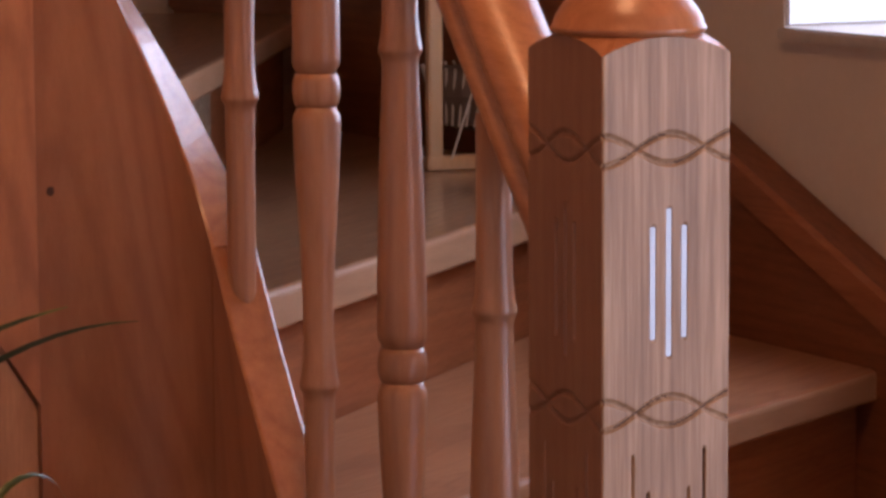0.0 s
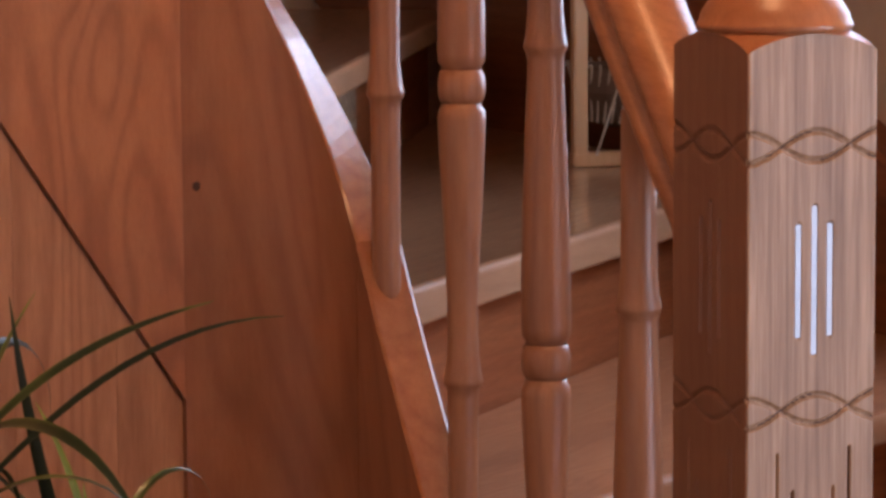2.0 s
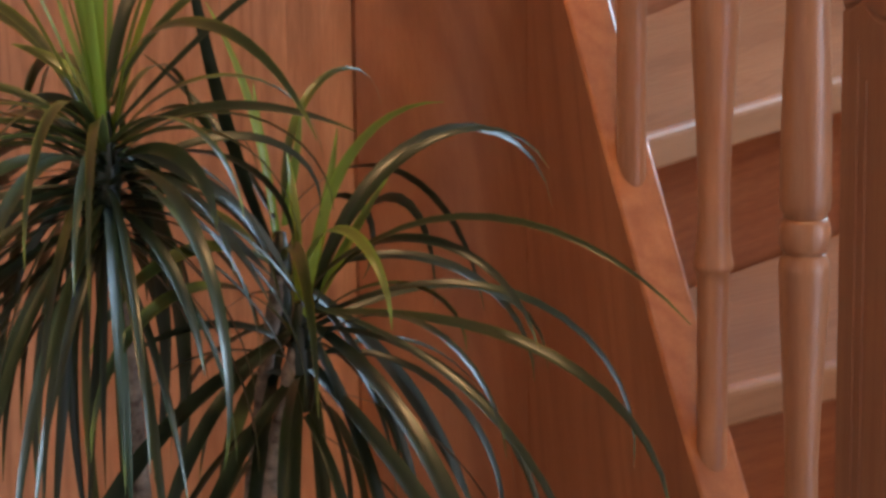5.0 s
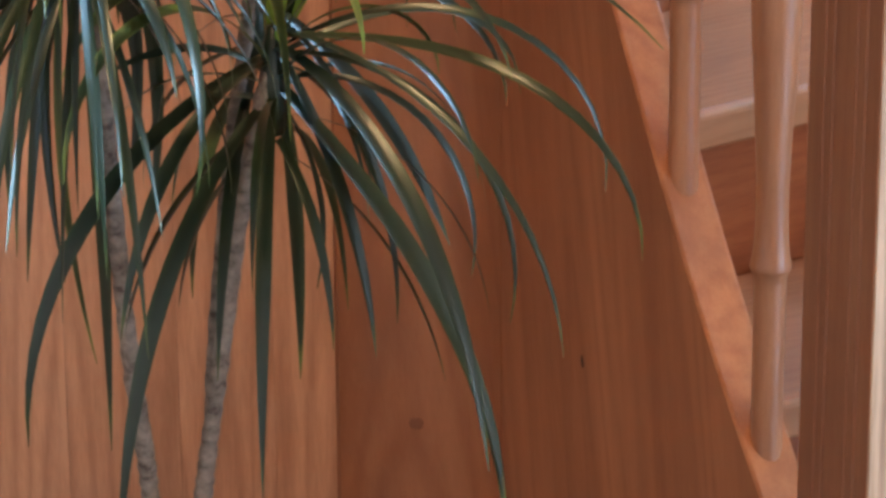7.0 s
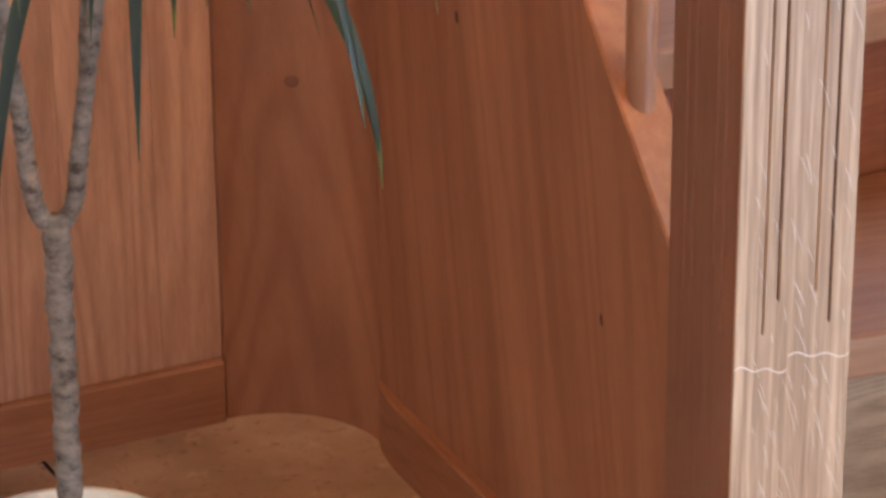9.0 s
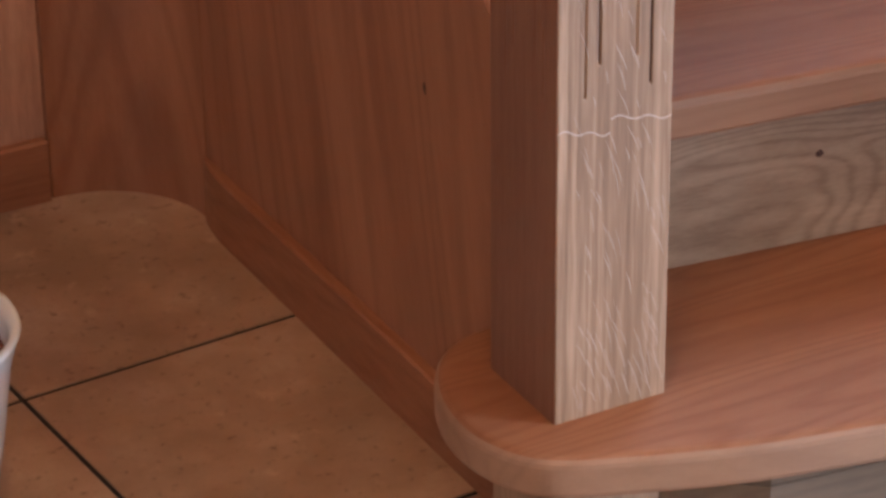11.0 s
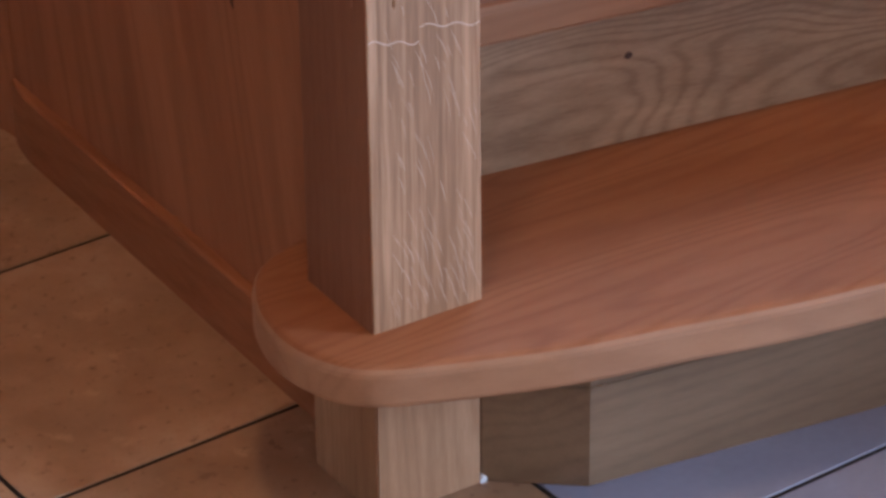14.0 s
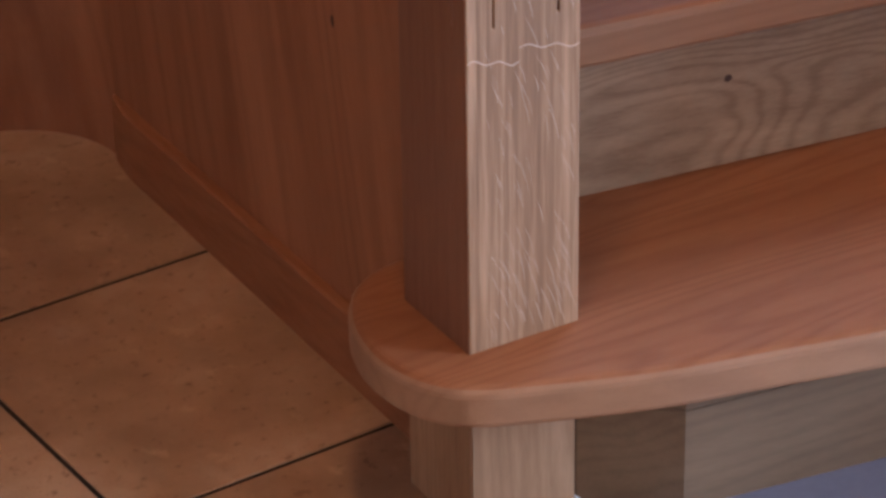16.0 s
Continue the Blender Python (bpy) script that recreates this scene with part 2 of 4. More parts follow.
# ---- builders ----
def part(name, bm, material, parent=None, label="", smooth=False):
    """Links a bmesh as one mesh object, under a thing if one is given."""
    me = bpy.data.meshes.new(name)
    bmesh.ops.recalc_face_normals(bm, faces=bm.faces)
    bm.to_mesh(me)
    bm.free()
    me.materials.append(material)
    if smooth:
        for p in me.polygons:
            p.use_smooth = True
    ob = new(name, me)
    if parent:
        ob.parent = parent
    if label:
        ob["label"] = label
    return ob


def thing(name, label, category, group="", kind=""):
    return tagged(new(name), label, category, group, kind)


def box(x0, x1, y0, y1, z0, z1, bevel=0.0, seg=2):
    bm = bmesh.new()
    bmesh.ops.create_cube(bm, size=1)
    for v in bm.verts:
        v.co = ((x0 + x1) / 2 + v.co.x * (x1 - x0), (y0 + y1) / 2 + v.co.y * (y1 - y0), (z0 + z1) / 2 + v.co.z * (z1 - z0))
    if bevel:
        bmesh.ops.bevel(bm, geom=bm.edges[:], offset=bevel, segments=seg, affect="EDGES")
    return bm


def slab(outline, z0, z1, bevel=0.0, seg=3, which=None):
    """An upright prism over a plan outline, with its rims rounded; which(edge) picks the rims."""
    bm = bmesh.new()
    lo = [bm.verts.new((x, y, z0)) for x, y in outline]
    hi = [bm.verts.new((x, y, z1)) for x, y in outline]
    bm.faces.new(lo[::-1])
    bm.faces.new(hi)
    k = len(outline)
    for i in range(k):
        bm.faces.new((lo[i], lo[(i + 1) % k], hi[(i + 1) % k], hi[i]))
    if bevel:
        rims = [e for e in bm.edges if abs(e.verts[0].co.z - e.verts[1].co.z) < 1e-6 and (which is None or which(e))]
        bmesh.ops.bevel(bm, geom=rims, offset=bevel, segments=seg, affect="EDGES")
    return bm


def lathe(profile, steps=28, cap=True):
    """Turns (radius, height) pairs about z."""
    bm = bmesh.new()
    rows = [[bm.verts.new((r * math.cos(2 * math.pi * i / steps), r * math.sin(2 * math.pi * i / steps), h)) for i in range(steps)] for r, h in profile]
    for a, b in zip(rows, rows[1:]):
        for i in range(steps):
            j = (i + 1) % steps
            bm.faces.new((a[i], a[j], b[j], b[i]))
    if cap:
        bm.faces.new(rows[0][::-1])
        bm.faces.new(rows[-1])
    return bm


def tube(points, radii, steps=8):
    """A round tapered rod through points."""
    bm = bmesh.new()
    pts = [Vector(p) for p in points]
    rows = []
    for i, p in enumerate(pts):
        d = (pts[min(i + 1, len(pts) - 1)] - pts[max(i - 1, 0)]).normalized()
        a = d.cross(Vector((0.3, 1, 0.2))).normalized()
        c = d.cross(a)
        rows.append([bm.verts.new(p + (a * math.cos(2 * math.pi * k / steps) + c * math.sin(2 * math.pi * k / steps)) * radii[i]) for k in range(steps)])
    for a, b in zip(rows, rows[1:]):
        for i in range(steps):
            bm.faces.new((a[i], a[(i + 1) % steps], b[(i + 1) % steps], b[i]))
    bm.faces.new(rows[0][::-1])
    bm.faces.new(rows[-1])
    return bm


def curve_through(points, closed_from=None, per=5):
    """A smooth line through plan points (Catmull-Rom)."""
    out = []
    k = len(points)
    for i in range(k - 1):
        p0, p1, p2, p3 = (Vector(points[max(i - 1, 0)]), Vector(points[i]), Vector(points[i + 1]), Vector(points[min(i + 2, k - 1)]))
        for j in range(per):
            t = j / per
            out.append(0.5 * (2 * p1 + (p2 - p0) * t + (2 * p0 - 5 * p1 + 4 * p2 - p3) * t * t + (3 * p1 - p0 - 3 * p2 + p3) * t ** 3))
    out.append(Vector(points[-1]))
    return out


def rounded_slab(nose, back, z0, z1, top_r=0.010, low_r=0.006):
    """A tread: its rounded nosing follows the line nose, the points of back close the outline."""
    bm = bmesh.new()
    k = len(nose)
    inward = []
    for i in range(k):
        d = (nose[min(i + 1, k - 1)] - nose[max(i - 1, 0)]).normalized()
        inward.append(Vector((-d.y, d.x)))
    levels = [(low_r * (1 - math.sin(a)), z0 + low_r * (1 - math.cos(a))) for a in (0, 0.5, 1.0, math.pi / 2)]
    levels += [(top_r * (1 - math.cos(a)), z1 - top_r * (1 - math.sin(a))) for a in (0, 0.4, 0.8, 1.2, math.pi / 2)]
    rows = []
    for off, zz in levels:
        row = [bm.verts.new((*(p + q * off), zz)) for p, q in zip(nose, inward)]
        row += [bm.verts.new((*p, zz)) for p in back]
        rows.append(row)
    m = len(rows[0])
    for a, b in zip(rows, rows[1:]):
        for i in range(m):
            bm.faces.new((a[i], a[(i + 1) % m], b[(i + 1) % m], b[i]))
    bm.faces.new(rows[0][::-1])
    bm.faces.new(rows[-1])
    return bm


# ---- room ----
RISE = 0.175
WALL_X = 1.24
tagged(part("floor", box(-3.3, 3.5, -4.3, 3.9, -0.12, -0.0016), grout), "dark grout bed under clay floor tiles", "floor", kind="structure")
FLOOR = bpy.data.objects["floor"]


def joined(*pieces):
    """Several bmeshes made into one."""
    bm = bmesh.new()
    for piece in pieces:
        tmp = bpy.data.meshes.new("tmp")
        piece.to_mesh(tmp)
        piece.free()
        bm.from_mesh(tmp)
        bpy.data.meshes.remove(tmp)
    return bm


tagged(part("ceiling", box(-3.3, 3.5, -4.3, 3.9, 2.75, 2.9), dim_ceiling), "unseen ceiling, coloured brown to cut bounced light", "ceiling", kind="structure")
tagged(part("wall_west", box(-3.3, -3.0, -4.3, 3.9, -0.12, 2.75), plaster), "warm white plaster wall", "wall", kind="structure")


def wall_with_window(name, span, height, opening, thick, across):
    """A wall with one opening cut through; across: 'x' or 'y' is the wall's long way."""
    (a0, a1), (z0, z1), (o0, o1, p0, p1), (t0, t1) = span, height, opening, thick
    spans = ((a0, o0, z0, z1), (o1, a1, z0, z1), (o0, o1, z0, p0), (o0, o1, p1, z1))
    bm = joined(*[box(b0, b1, t0, t1, c0, c1) if across == "x" else box(t0, t1, b0, b1, c0, c1) for b0, b1, c0, c1 in spans])
    return tagged(part(name, bm, plaster), "warm white plaster wall with a window opening", "wall", kind="structure")


wall_with_window("wall_east", (-0.95, 3.9), (-0.12, 2.75), (0.45, 1.649, 1.266, 2.35), (WALL_X, WALL_X + 0.3), "y")
tagged(part("wall_north", box(-3.0, WALL_X, 3.6, 3.9, -0.12, 2.75), plaster), "warm white plaster wall", "wall", kind="structure")
wall_with_window("wall_hall", (-4.0, -0.3), (-0.12, 2.75), (-3.3, -2.2, 0.2, 2.2), (3.2, 3.5), "y")
tagged(part("wall_south", box(-3.0, 3.5, -4.3, -4.0, -0.12, 2.75), plaster), "warm white plaster wall", "wall", kind="structure")
tagged(part("wall_porch", box(WALL_X + 0.3, 3.5, -0.3, 0.0, -0.12, 2.75), plaster), "warm white plaster wall", "wall", kind="structure")
tagged(part("ground", box(-90, 90, -90, 90, -0.5, -0.3), plain("pale_gravel", (0.5, 0.48, 0.45), 0.9, 0, 0.2, 3)), "pale gravel ground outside the house", "ground", kind="structure")

win = tagged(thing("window_1", "white framed stair window with a stone sill", "window", kind="structure"))
part("window_sill", box(WALL_X - 0.022, WALL_X + 0.27, 0.43, 1.633, 1.2545, 1.2715, 0.003), sill_stone, win, "pale stone sill")
part("window_frame", box(WALL_X + 0.2, WALL_X + 0.25, 0.45, 0.51, 1.272, 2.35, 0.004), white_paint, win)
part("window_frame", box(WALL_X + 0.2, WALL_X + 0.25, 1.585, 1.635, 1.272, 2.35, 0.004), white_paint, win)

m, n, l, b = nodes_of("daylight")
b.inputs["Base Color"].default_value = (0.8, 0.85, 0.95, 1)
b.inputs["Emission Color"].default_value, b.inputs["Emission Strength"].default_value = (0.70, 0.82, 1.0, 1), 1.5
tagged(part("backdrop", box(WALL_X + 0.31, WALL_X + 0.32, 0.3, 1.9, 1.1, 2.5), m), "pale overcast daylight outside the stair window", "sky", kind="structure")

# Globe and rod are added, unseen, as a body for the warm light.
lamp_thing = thing("pendant_lamp", "added, unseen glass globe lamp hanging from the ceiling", "lamp")
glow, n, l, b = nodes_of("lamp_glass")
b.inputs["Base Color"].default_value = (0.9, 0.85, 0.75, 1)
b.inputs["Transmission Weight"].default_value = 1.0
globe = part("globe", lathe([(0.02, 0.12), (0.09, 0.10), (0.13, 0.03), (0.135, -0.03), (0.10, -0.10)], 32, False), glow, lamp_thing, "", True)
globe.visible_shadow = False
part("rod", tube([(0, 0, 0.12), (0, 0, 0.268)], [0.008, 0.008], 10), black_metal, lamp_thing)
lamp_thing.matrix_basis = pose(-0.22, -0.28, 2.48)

part("reveal", box(WALL_X + 0.003, WALL_X + 0.27, 1.641, 1.6485, 1.273, 2.349, 0.001), plain("white_reveal", (0.86, 0.88, 0.92), 0.6, 0, 0.03), win, "white painted reveal")

# ---- string: the closed side of the stair, straight, round the corner and up the second flight ----
SX, SY, RAD, THICK = 0.045, 0.85, 0.115, 0.042
YB = SY - RAD
CX, CY = SX - RAD, SY - RAD
ARC = RAD * math.pi / 2


def plan(s, off=0.0):
    """Point of the string's outer face at length s along +y, off metres inwards."""
    if s < YB:
        return SX + off, s
    if s < YB + ARC:
        a = (s - YB) / RAD
        return CX + (RAD + off) * math.cos(a), CY + (RAD + off) * math.sin(a)
    return CX - (s - YB - ARC), SY + off


def crest(s):
    """Height of the string's top edge."""
    return float(np.interp(s, (0.0, 0.185, 0.329, 0.46, 0.61, 0.735, 0.80, 0.84, 0.92, 1.6), (0.255, 0.446, 0.594, 0.762, 0.972, 1.157, 1.284, 1.375, 1.54, 2.55)))


def smooth_crest(s):
    return sum(crest(s + d) for d in (-0.05, -0.03, -0.01, 0.01, 0.03, 0.05)) / 6


def ribbon(s0, s1, low, high, step=0.012, inner=THICK, outer=0.0, bevel=0.003):
    """A board that follows the string's plan from s0 to s1 between two heights."""
    bm = bmesh.new()
    k = max(2, int((s1 - s0) / step) + 1)
    rows = []
    for i in range(k):
        s = s0 + (s1 - s0) * i / (k - 1)
        face = outer(s) if callable(outer) else outer
        xo, yo = plan(s, face)
        xi, yi = plan(s, inner)
        zl, zh = low(s), high(s)
        ux, uy = (xi - xo) / (inner - face), (yi - yo) / (inner - face)
        ring = [(xo, yo, zl), (xo, yo, zh - bevel), (xo + ux * bevel, yo + uy * bevel, zh), (xi - ux * bevel, yi - uy * bevel, zh), (xi, yi, zh - bevel), (xi, yi, zl)]
        rows.append([bm.verts.new(p) for p in ring])
    for a, b in zip(rows, rows[1:]):
        for i in range(6):
            bm.faces.new((a[i], a[(i + 1) % 6], b[(i + 1) % 6], b[i]))
    bm.faces.new(rows[0][::-1])
    bm.faces.new(rows[-1])
    return bm


def fall(s):
    """Lower edge of the second flight's board."""
    return 1.019 + 1.54 * (s - (YB + ARC))


string = thing("closed_string", "reddish brown wooden stair string with a curved corner", "stair string")
EDGE = 0.004
for board, s0, s1, step, words in (("side_board", 0.098, YB - 0.0006, 0.012, ""), ("curved_board", YB + 0.0006, YB + ARC - 0.0001, 0.006, "bent corner board with upright grain")):
    part(board, ribbon(s0, s1, lambda s: 0.0, lambda s: smooth_crest(s) - EDGE, step, bevel=0.0002), panel_wood, string, words)
    part("top_edge", ribbon(s0, s1, lambda s: smooth_crest(s) - EDGE, smooth_crest, step, bevel=0.0026), edge_wood, string, "orange brown edge with lively figure")
part("raking_board", ribbon(YB + ARC + 0.0001, YB + ARC + 1.1, fall, smooth_crest, 0.02), slope_wood, string)
part("joint_backing", ribbon(YB - 0.02, YB + 0.02, lambda s: 0.0, lambda s: smooth_crest(s) - 0.01, 0.004, THICK - 0.002, 0.004), gap_dark, string)
part("joint_backing", ribbon(YB + ARC - 0.02, YB + ARC + 0.03, lambda s: 0.0, lambda s: 1.0, 0.004, THICK - 0.002, 0.012), gap_dark, string)


def knot(at, normal, wide, tall, parent, tilt=0.0, material=None):
    """A small dark knot, flush in the face of a board."""
    bm = bmesh.new()
    bmesh.ops.create_circle(bm, cap_ends=True, segments=14, radius=1.0)
    ext = bmesh.ops.extrude_face_region(bm, geom=bm.faces[:])
    for v in [g for g in ext["geom"] if isinstance(g, bmesh.types.BMVert)]:
        v.co = (v.co.x * 0.7, v.co.y * 0.7, 0.10)
    turn = Vector(normal).to_track_quat("Z", "Y").to_matrix().to_4x4()
    for v in bm.verts:
        w = 1 + 0.25 * noise.noise(v.co * 3 + Vector(at) * 50)
        v.co = (turn @ pose(0, 0, 0, 0, 0, tilt)) @ Vector((v.co.x * wide * w, v.co.y * tall * w, v.co.z * 0.004)) + Vector(at)
    return part("knot", bm, material or knot_dark, parent, "small dark knot")


knot((-0.0575, SY - 0.0009, 1.208), (0, -1, 0), 0.0040, 0.0044, string)
knot((-0.0021, 0.8267, 0.353), (-0.595, -0.803, 0), 0.0075, 0.006, string, 0, plain("faint_knot", (0.21, 0.08, 0.034), 0.5))
knot((SX - 0.0002, 0.562, 0.4996), (-1, 0, 0), 0.0028, 0.0062, string, 14)
knot((SX - 0.0002, 0.2887, 0.329), (-1, 0, 0), 0.0024, 0.0058, string, 12)

# boards of the cupboard front under the second flight
closet = thing("understair_panel", "light brown wooden panel of upright boards under the stairs", "panel")
edges = (0.0006, 0.062, 0.155, 0.262, 0.36, 0.47, 0.58, 0.70, 0.82)
for a, c in zip(edges, edges[1:]):
    s0, s1 = YB + ARC + a, YB + ARC + c - 0.0004
    part("board", ribbon(s0, s1, lambda s: 0.0, lambda s: fall(s) - 0.0034, 0.03, 0.022, 0.007, 0.0006), board_wood, closet)

skirt = tagged(thing("baseboard", "reddish brown wooden skirting board along the stair string", "skirting board", kind="structure"))
part("skirting_run", ribbon(0.104, YB - 0.001, lambda s: 0.0, lambda s: 0.068, 0.01, 0.003, lambda s: -0.011 * min(1.0, (YB + 0.004 - s) / 0.05) ** 0.5, 0.002), skirt_wood, skirt)
part("skirting_run", ribbon(YB + ARC + 0.003, YB + ARC + 0.8, lambda s: 0.0, lambda s: 0.066, 0.05, 0.008, -0.005, 0.003),
     wood("skirting_wood_cross", (0.50, 0.22, 0.10), (0.22, 0.08, 0.03), "x", ring=26, rough=0.45), skirt)

# ---- treads and risers ----
NOSE = 0.037


def lipped(tread):
    """Gives the upright front of a tread its paler oak lipping."""
    tread.data.materials.append(nose_wood)
    for p in tread.data.polygons:
        p.material_index = int(abs(p.normal.z) < 0.6)
    return tread


T1 = [(0.045, 0.168), (0.029, 0.162), (0.005, 0.157), (-0.018, 0.145), (-0.038, 0.122), (-0.054, 0.088), (-0.0615, 0.05), (-0.060, 0.018), (-0.050, -0.012),
      (-0.034, -0.034), (-0.010, -0.050), (0.020, -0.0625), (0.060, -0.078), (0.12, -0.098), (0.20, -0.116), (0.30, -0.139), (0.42, -0.159), (0.62, -0.186),
      (WALL_X - 0.05, -0.225)]
plinth_oak = wood("plinth_oak", (0.29, 0.195, 0.115), (0.13, 0.078, 0.042), "x", ring=16, contrast=0.6, fig=0.12)
stair1 = thing("stair_step", "lowest wooden step with a rounded bullnose end", "stair step", "steps of the stair")
lipped(part("tread", rounded_slab(curve_through(T1), [(WALL_X - 0.05, 0.22), (0.05, 0.22)], RISE - NOSE, RISE), tread_wood, stair1))
base1 = [(0.101, 0.004), (0.169, -0.050), (0.45, -0.087), (WALL_X - 0.05, -0.15), (WALL_X - 0.05, 0.05), (0.101, 0.05)]
part("riser", slab(base1, 0.0, 0.094, 0.001, 1), plinth_oak, stair1)
part("riser", slab([(x + 0.0006, y + 0.0008) for x, y in base1], 0.0945, RISE - NOSE - 0.0006, 0.0006, 1), plinth_oak, stair1)

# inner end of each nosing (x, y) and the way it runs, degrees
STEPS = [(0.088, 0.145, -7.0), (0.088, 0.352, 5.0), (0.088, 0.571, 15.0), (0.088, 0.763, 28.8), (-0.03, 0.899, 41.4), (-0.10, 0.865, 58.2), (-0.20, 0.96, 75.0), (-0.36, 0.86, 90.0)]
for k, (ix, iy, ang) in enumerate(STEPS[:-1]):
    top = RISE * (k + 2)
    thick = 0.043 if k == 4 else NOSE
    a = radians(ang)
    m = Matrix.Translation((ix, iy, top)) @ Matrix.Rotation(a, 4, "Z")
    inv = m.inverted()
    nx, ny, na = STEPS[k + 1]
    far_d = min((WALL_X - 0.02 - ix) / max(0.05, math.cos(a)), (3.58 - iy) / max(0.05, math.sin(a)))
    nb = radians(na)
    far_n = min((WALL_X - 0.02 - nx) / max(0.05, math.cos(nb)), (3.58 - ny) / max(0.05, math.sin(nb)))
    p = inv @ Vector((nx + far_n * math.cos(nb), ny + far_n * math.sin(nb), top))
    q = inv @ Vector((nx, ny, top))
    step = thing("stair_step", "reddish brown wooden winder step with a rounded nosing", "stair step", "steps of the stair")
    nose = [Vector((far_d * i / 6, 0.0)) for i in range(7)]
    tr = part("tread", rounded_slab(nose, [(p.x, p.y + 0.03), (q.x, max(q.y, 0.03) + 0.03)], -thick, 0.0, 0.009, 0.004), winder_wood if k >= 4 else tread_wood, step)
    lipped(tr)
    cut_at = 1.60 if k == 5 else far_d
    pieces = [tr, part("riser", slab([(0.0, 0.036), (cut_at, 0.036), (cut_at, 0.054), (0.0, 0.054)], -RISE - 0.027, -thick - 0.0005), riser_wood if k in (0, 5) else dark_riser, step)]
    if k == 5:
        pieces.append(part("riser", slab([(cut_at + 0.004, 0.044), (far_d, 0.044), (far_d, 0.06), (cut_at + 0.004, 0.06)], -RISE - 0.027, -thick - 0.0005), dark_riser, step))
    if k == 0:
        knot((0.252, 0.0358, -0.094), (0, -1, 0), 0.0042, 0.0032, step).parent = pieces[1]
    for o in pieces:
        o.matrix_basis = m

# wall string on the far side
rake = thing("wall_string", "dark brown wooden wall string along the stairs", "stair string")
mould = []
bm = bmesh.new()
line = [(-0.25, 0.31), (1.38, 0.982), (1.75, 1.134), (3.5, 1.85)]
for x in (WALL_X - 0.05, WALL_X - 0.001):
    for y, zt in line:
        bm.verts.new((x, y, zt))
        bm.verts.new((x, y, max(0.0, zt - 0.64)))
bm.verts.ensure_lookup_table()
n4 = 2 * len(line)
for i in range(len(line) - 1):
    a, b = 2 * i, 2 * i + 2
    bm.faces.new([bm.verts[j] for j in (a, b, b + 1, a + 1)])
    bm.faces.new([bm.verts[n4 + j] for j in (a + 1, b + 1, b, a)])
    bm.faces.new([bm.verts[j] for j in (a, n4 + a, n4 + b, b)])
    bm.faces.new([bm.verts[j] for j in (b + 1, n4 + b + 1, n4 + a + 1, a + 1)])
for a in (0, n4 - 2):
    bm.faces.new([bm.verts[j] for j in (a, a + 1, n4 + a + 1, n4 + a)])
rims = [e for e in bm.edges if all(v.co.x < WALL_X - 0.03 for v in e.verts) and abs(e.verts[0].co.y - e.verts[1].co.y) > 0.1 and min(v.co.z for v in e.verts) > 0.2]
bmesh.ops.bevel(bm, geom=rims, offset=0.006, segments=2, affect="EDGES")
part("string_board", bm, wood("wall_string_wood", (0.26, 0.085, 0.03), (0.11, 0.032, 0.01), "y", ring=24), rake)

bm = bmesh.new()
for x, dz in ((WALL_X - 0.058, -0.006), (WALL_X - 0.0505, 0.0), (WALL_X - 0.0505, -0.052), (WALL_X - 0.058, -0.046)):
    mould.append([bm.verts.new((x, y, zt + dz)) for y, zt in line])
for i in range(4):
    a, b = mould[i], mould[(i + 1) % 4]
    for k in range(len(line) - 1):
        bm.faces.new((a[k], a[k + 1], b[k + 1], b[k]))
part("cap_moulding", bm, wood("moulding_wood", (0.36, 0.13, 0.05), (0.16, 0.05, 0.018), "y", ring=24), rake, "lighter moulding along the top")

# ---- newel ----
W = 0.1
NB, NT = RISE, 1.371


def braid(u, z, mid):
    """Distance to two waves that cross along a face; u from 0 to 1."""
    c = np.cos((u - 0.0) * 2 * np.pi / 1.05) * 0.0098
    return np.minimum(np.abs(z - mid - c), np.abs(z - mid + c)) * 0.9


def carved_face(grooves):
    """Depth of carving over a face grid, u across and z up."""
    nu, nz = 132, 1000
    u = np.linspace(0, 1, nu)[None, :] * np.ones((nz, 1))
    z = np.linspace(0, 1, nz)[:, None] * np.ones((1, nu))
    topz = NT + 0.0125 * np.sin(np.pi * u) ** 0.75
    z = NB + (topz - NB) * z
    depth = np.zeros_like(u)
    for mid in (1.3095, 1.1335):
        d = braid(u, z, mid)
        depth = np.maximum(depth, 0.0025 * np.clip(1 - d / 0.0017, 0, 1) ** 0.6)
    for gu, g0, g1, hw, dp in grooves:
        dz = np.maximum(np.maximum(g0 - z, z - g1), 0)
        d = np.hypot((u - gu) * W, dz)
        depth = np.maximum(depth, dp * np.clip((hw - d) / 0.0009, 0, 1))
    edge = np.minimum(u, 1 - u) * W
    depth = np.maximum(depth, 0.0016 * np.clip(1 - edge / 0.0016, 0, 1) ** 2)
    return u, z, depth


def grid_mesh(name, verts, cut, material, parent, label=""):
    nz, nu = cut.shape
    me = bpy.data.meshes.new(name)
    idx = np.arange(nz * nu).reshape(nz, nu)
    quads = np.stack([idx[:-1, :-1], idx[:-1, 1:], idx[1:, 1:], idx[1:, :-1]], -1).reshape(-1, 4)
    me.from_pydata(verts.reshape(-1, 3).tolist(), [], quads.tolist())
    me.materials.append(material)
    me.materials.append(groove_wood)
    deep = (cut[:-1, :-1] + cut[1:, 1:]).reshape(-1) > 0.0040
    for p in me.polygons:
        p.use_smooth = True
        p.material_index = int(deep[p.index])
    ob = new(name, me)
    ob.parent = parent
    if label:
        ob["label"] = label
    return ob


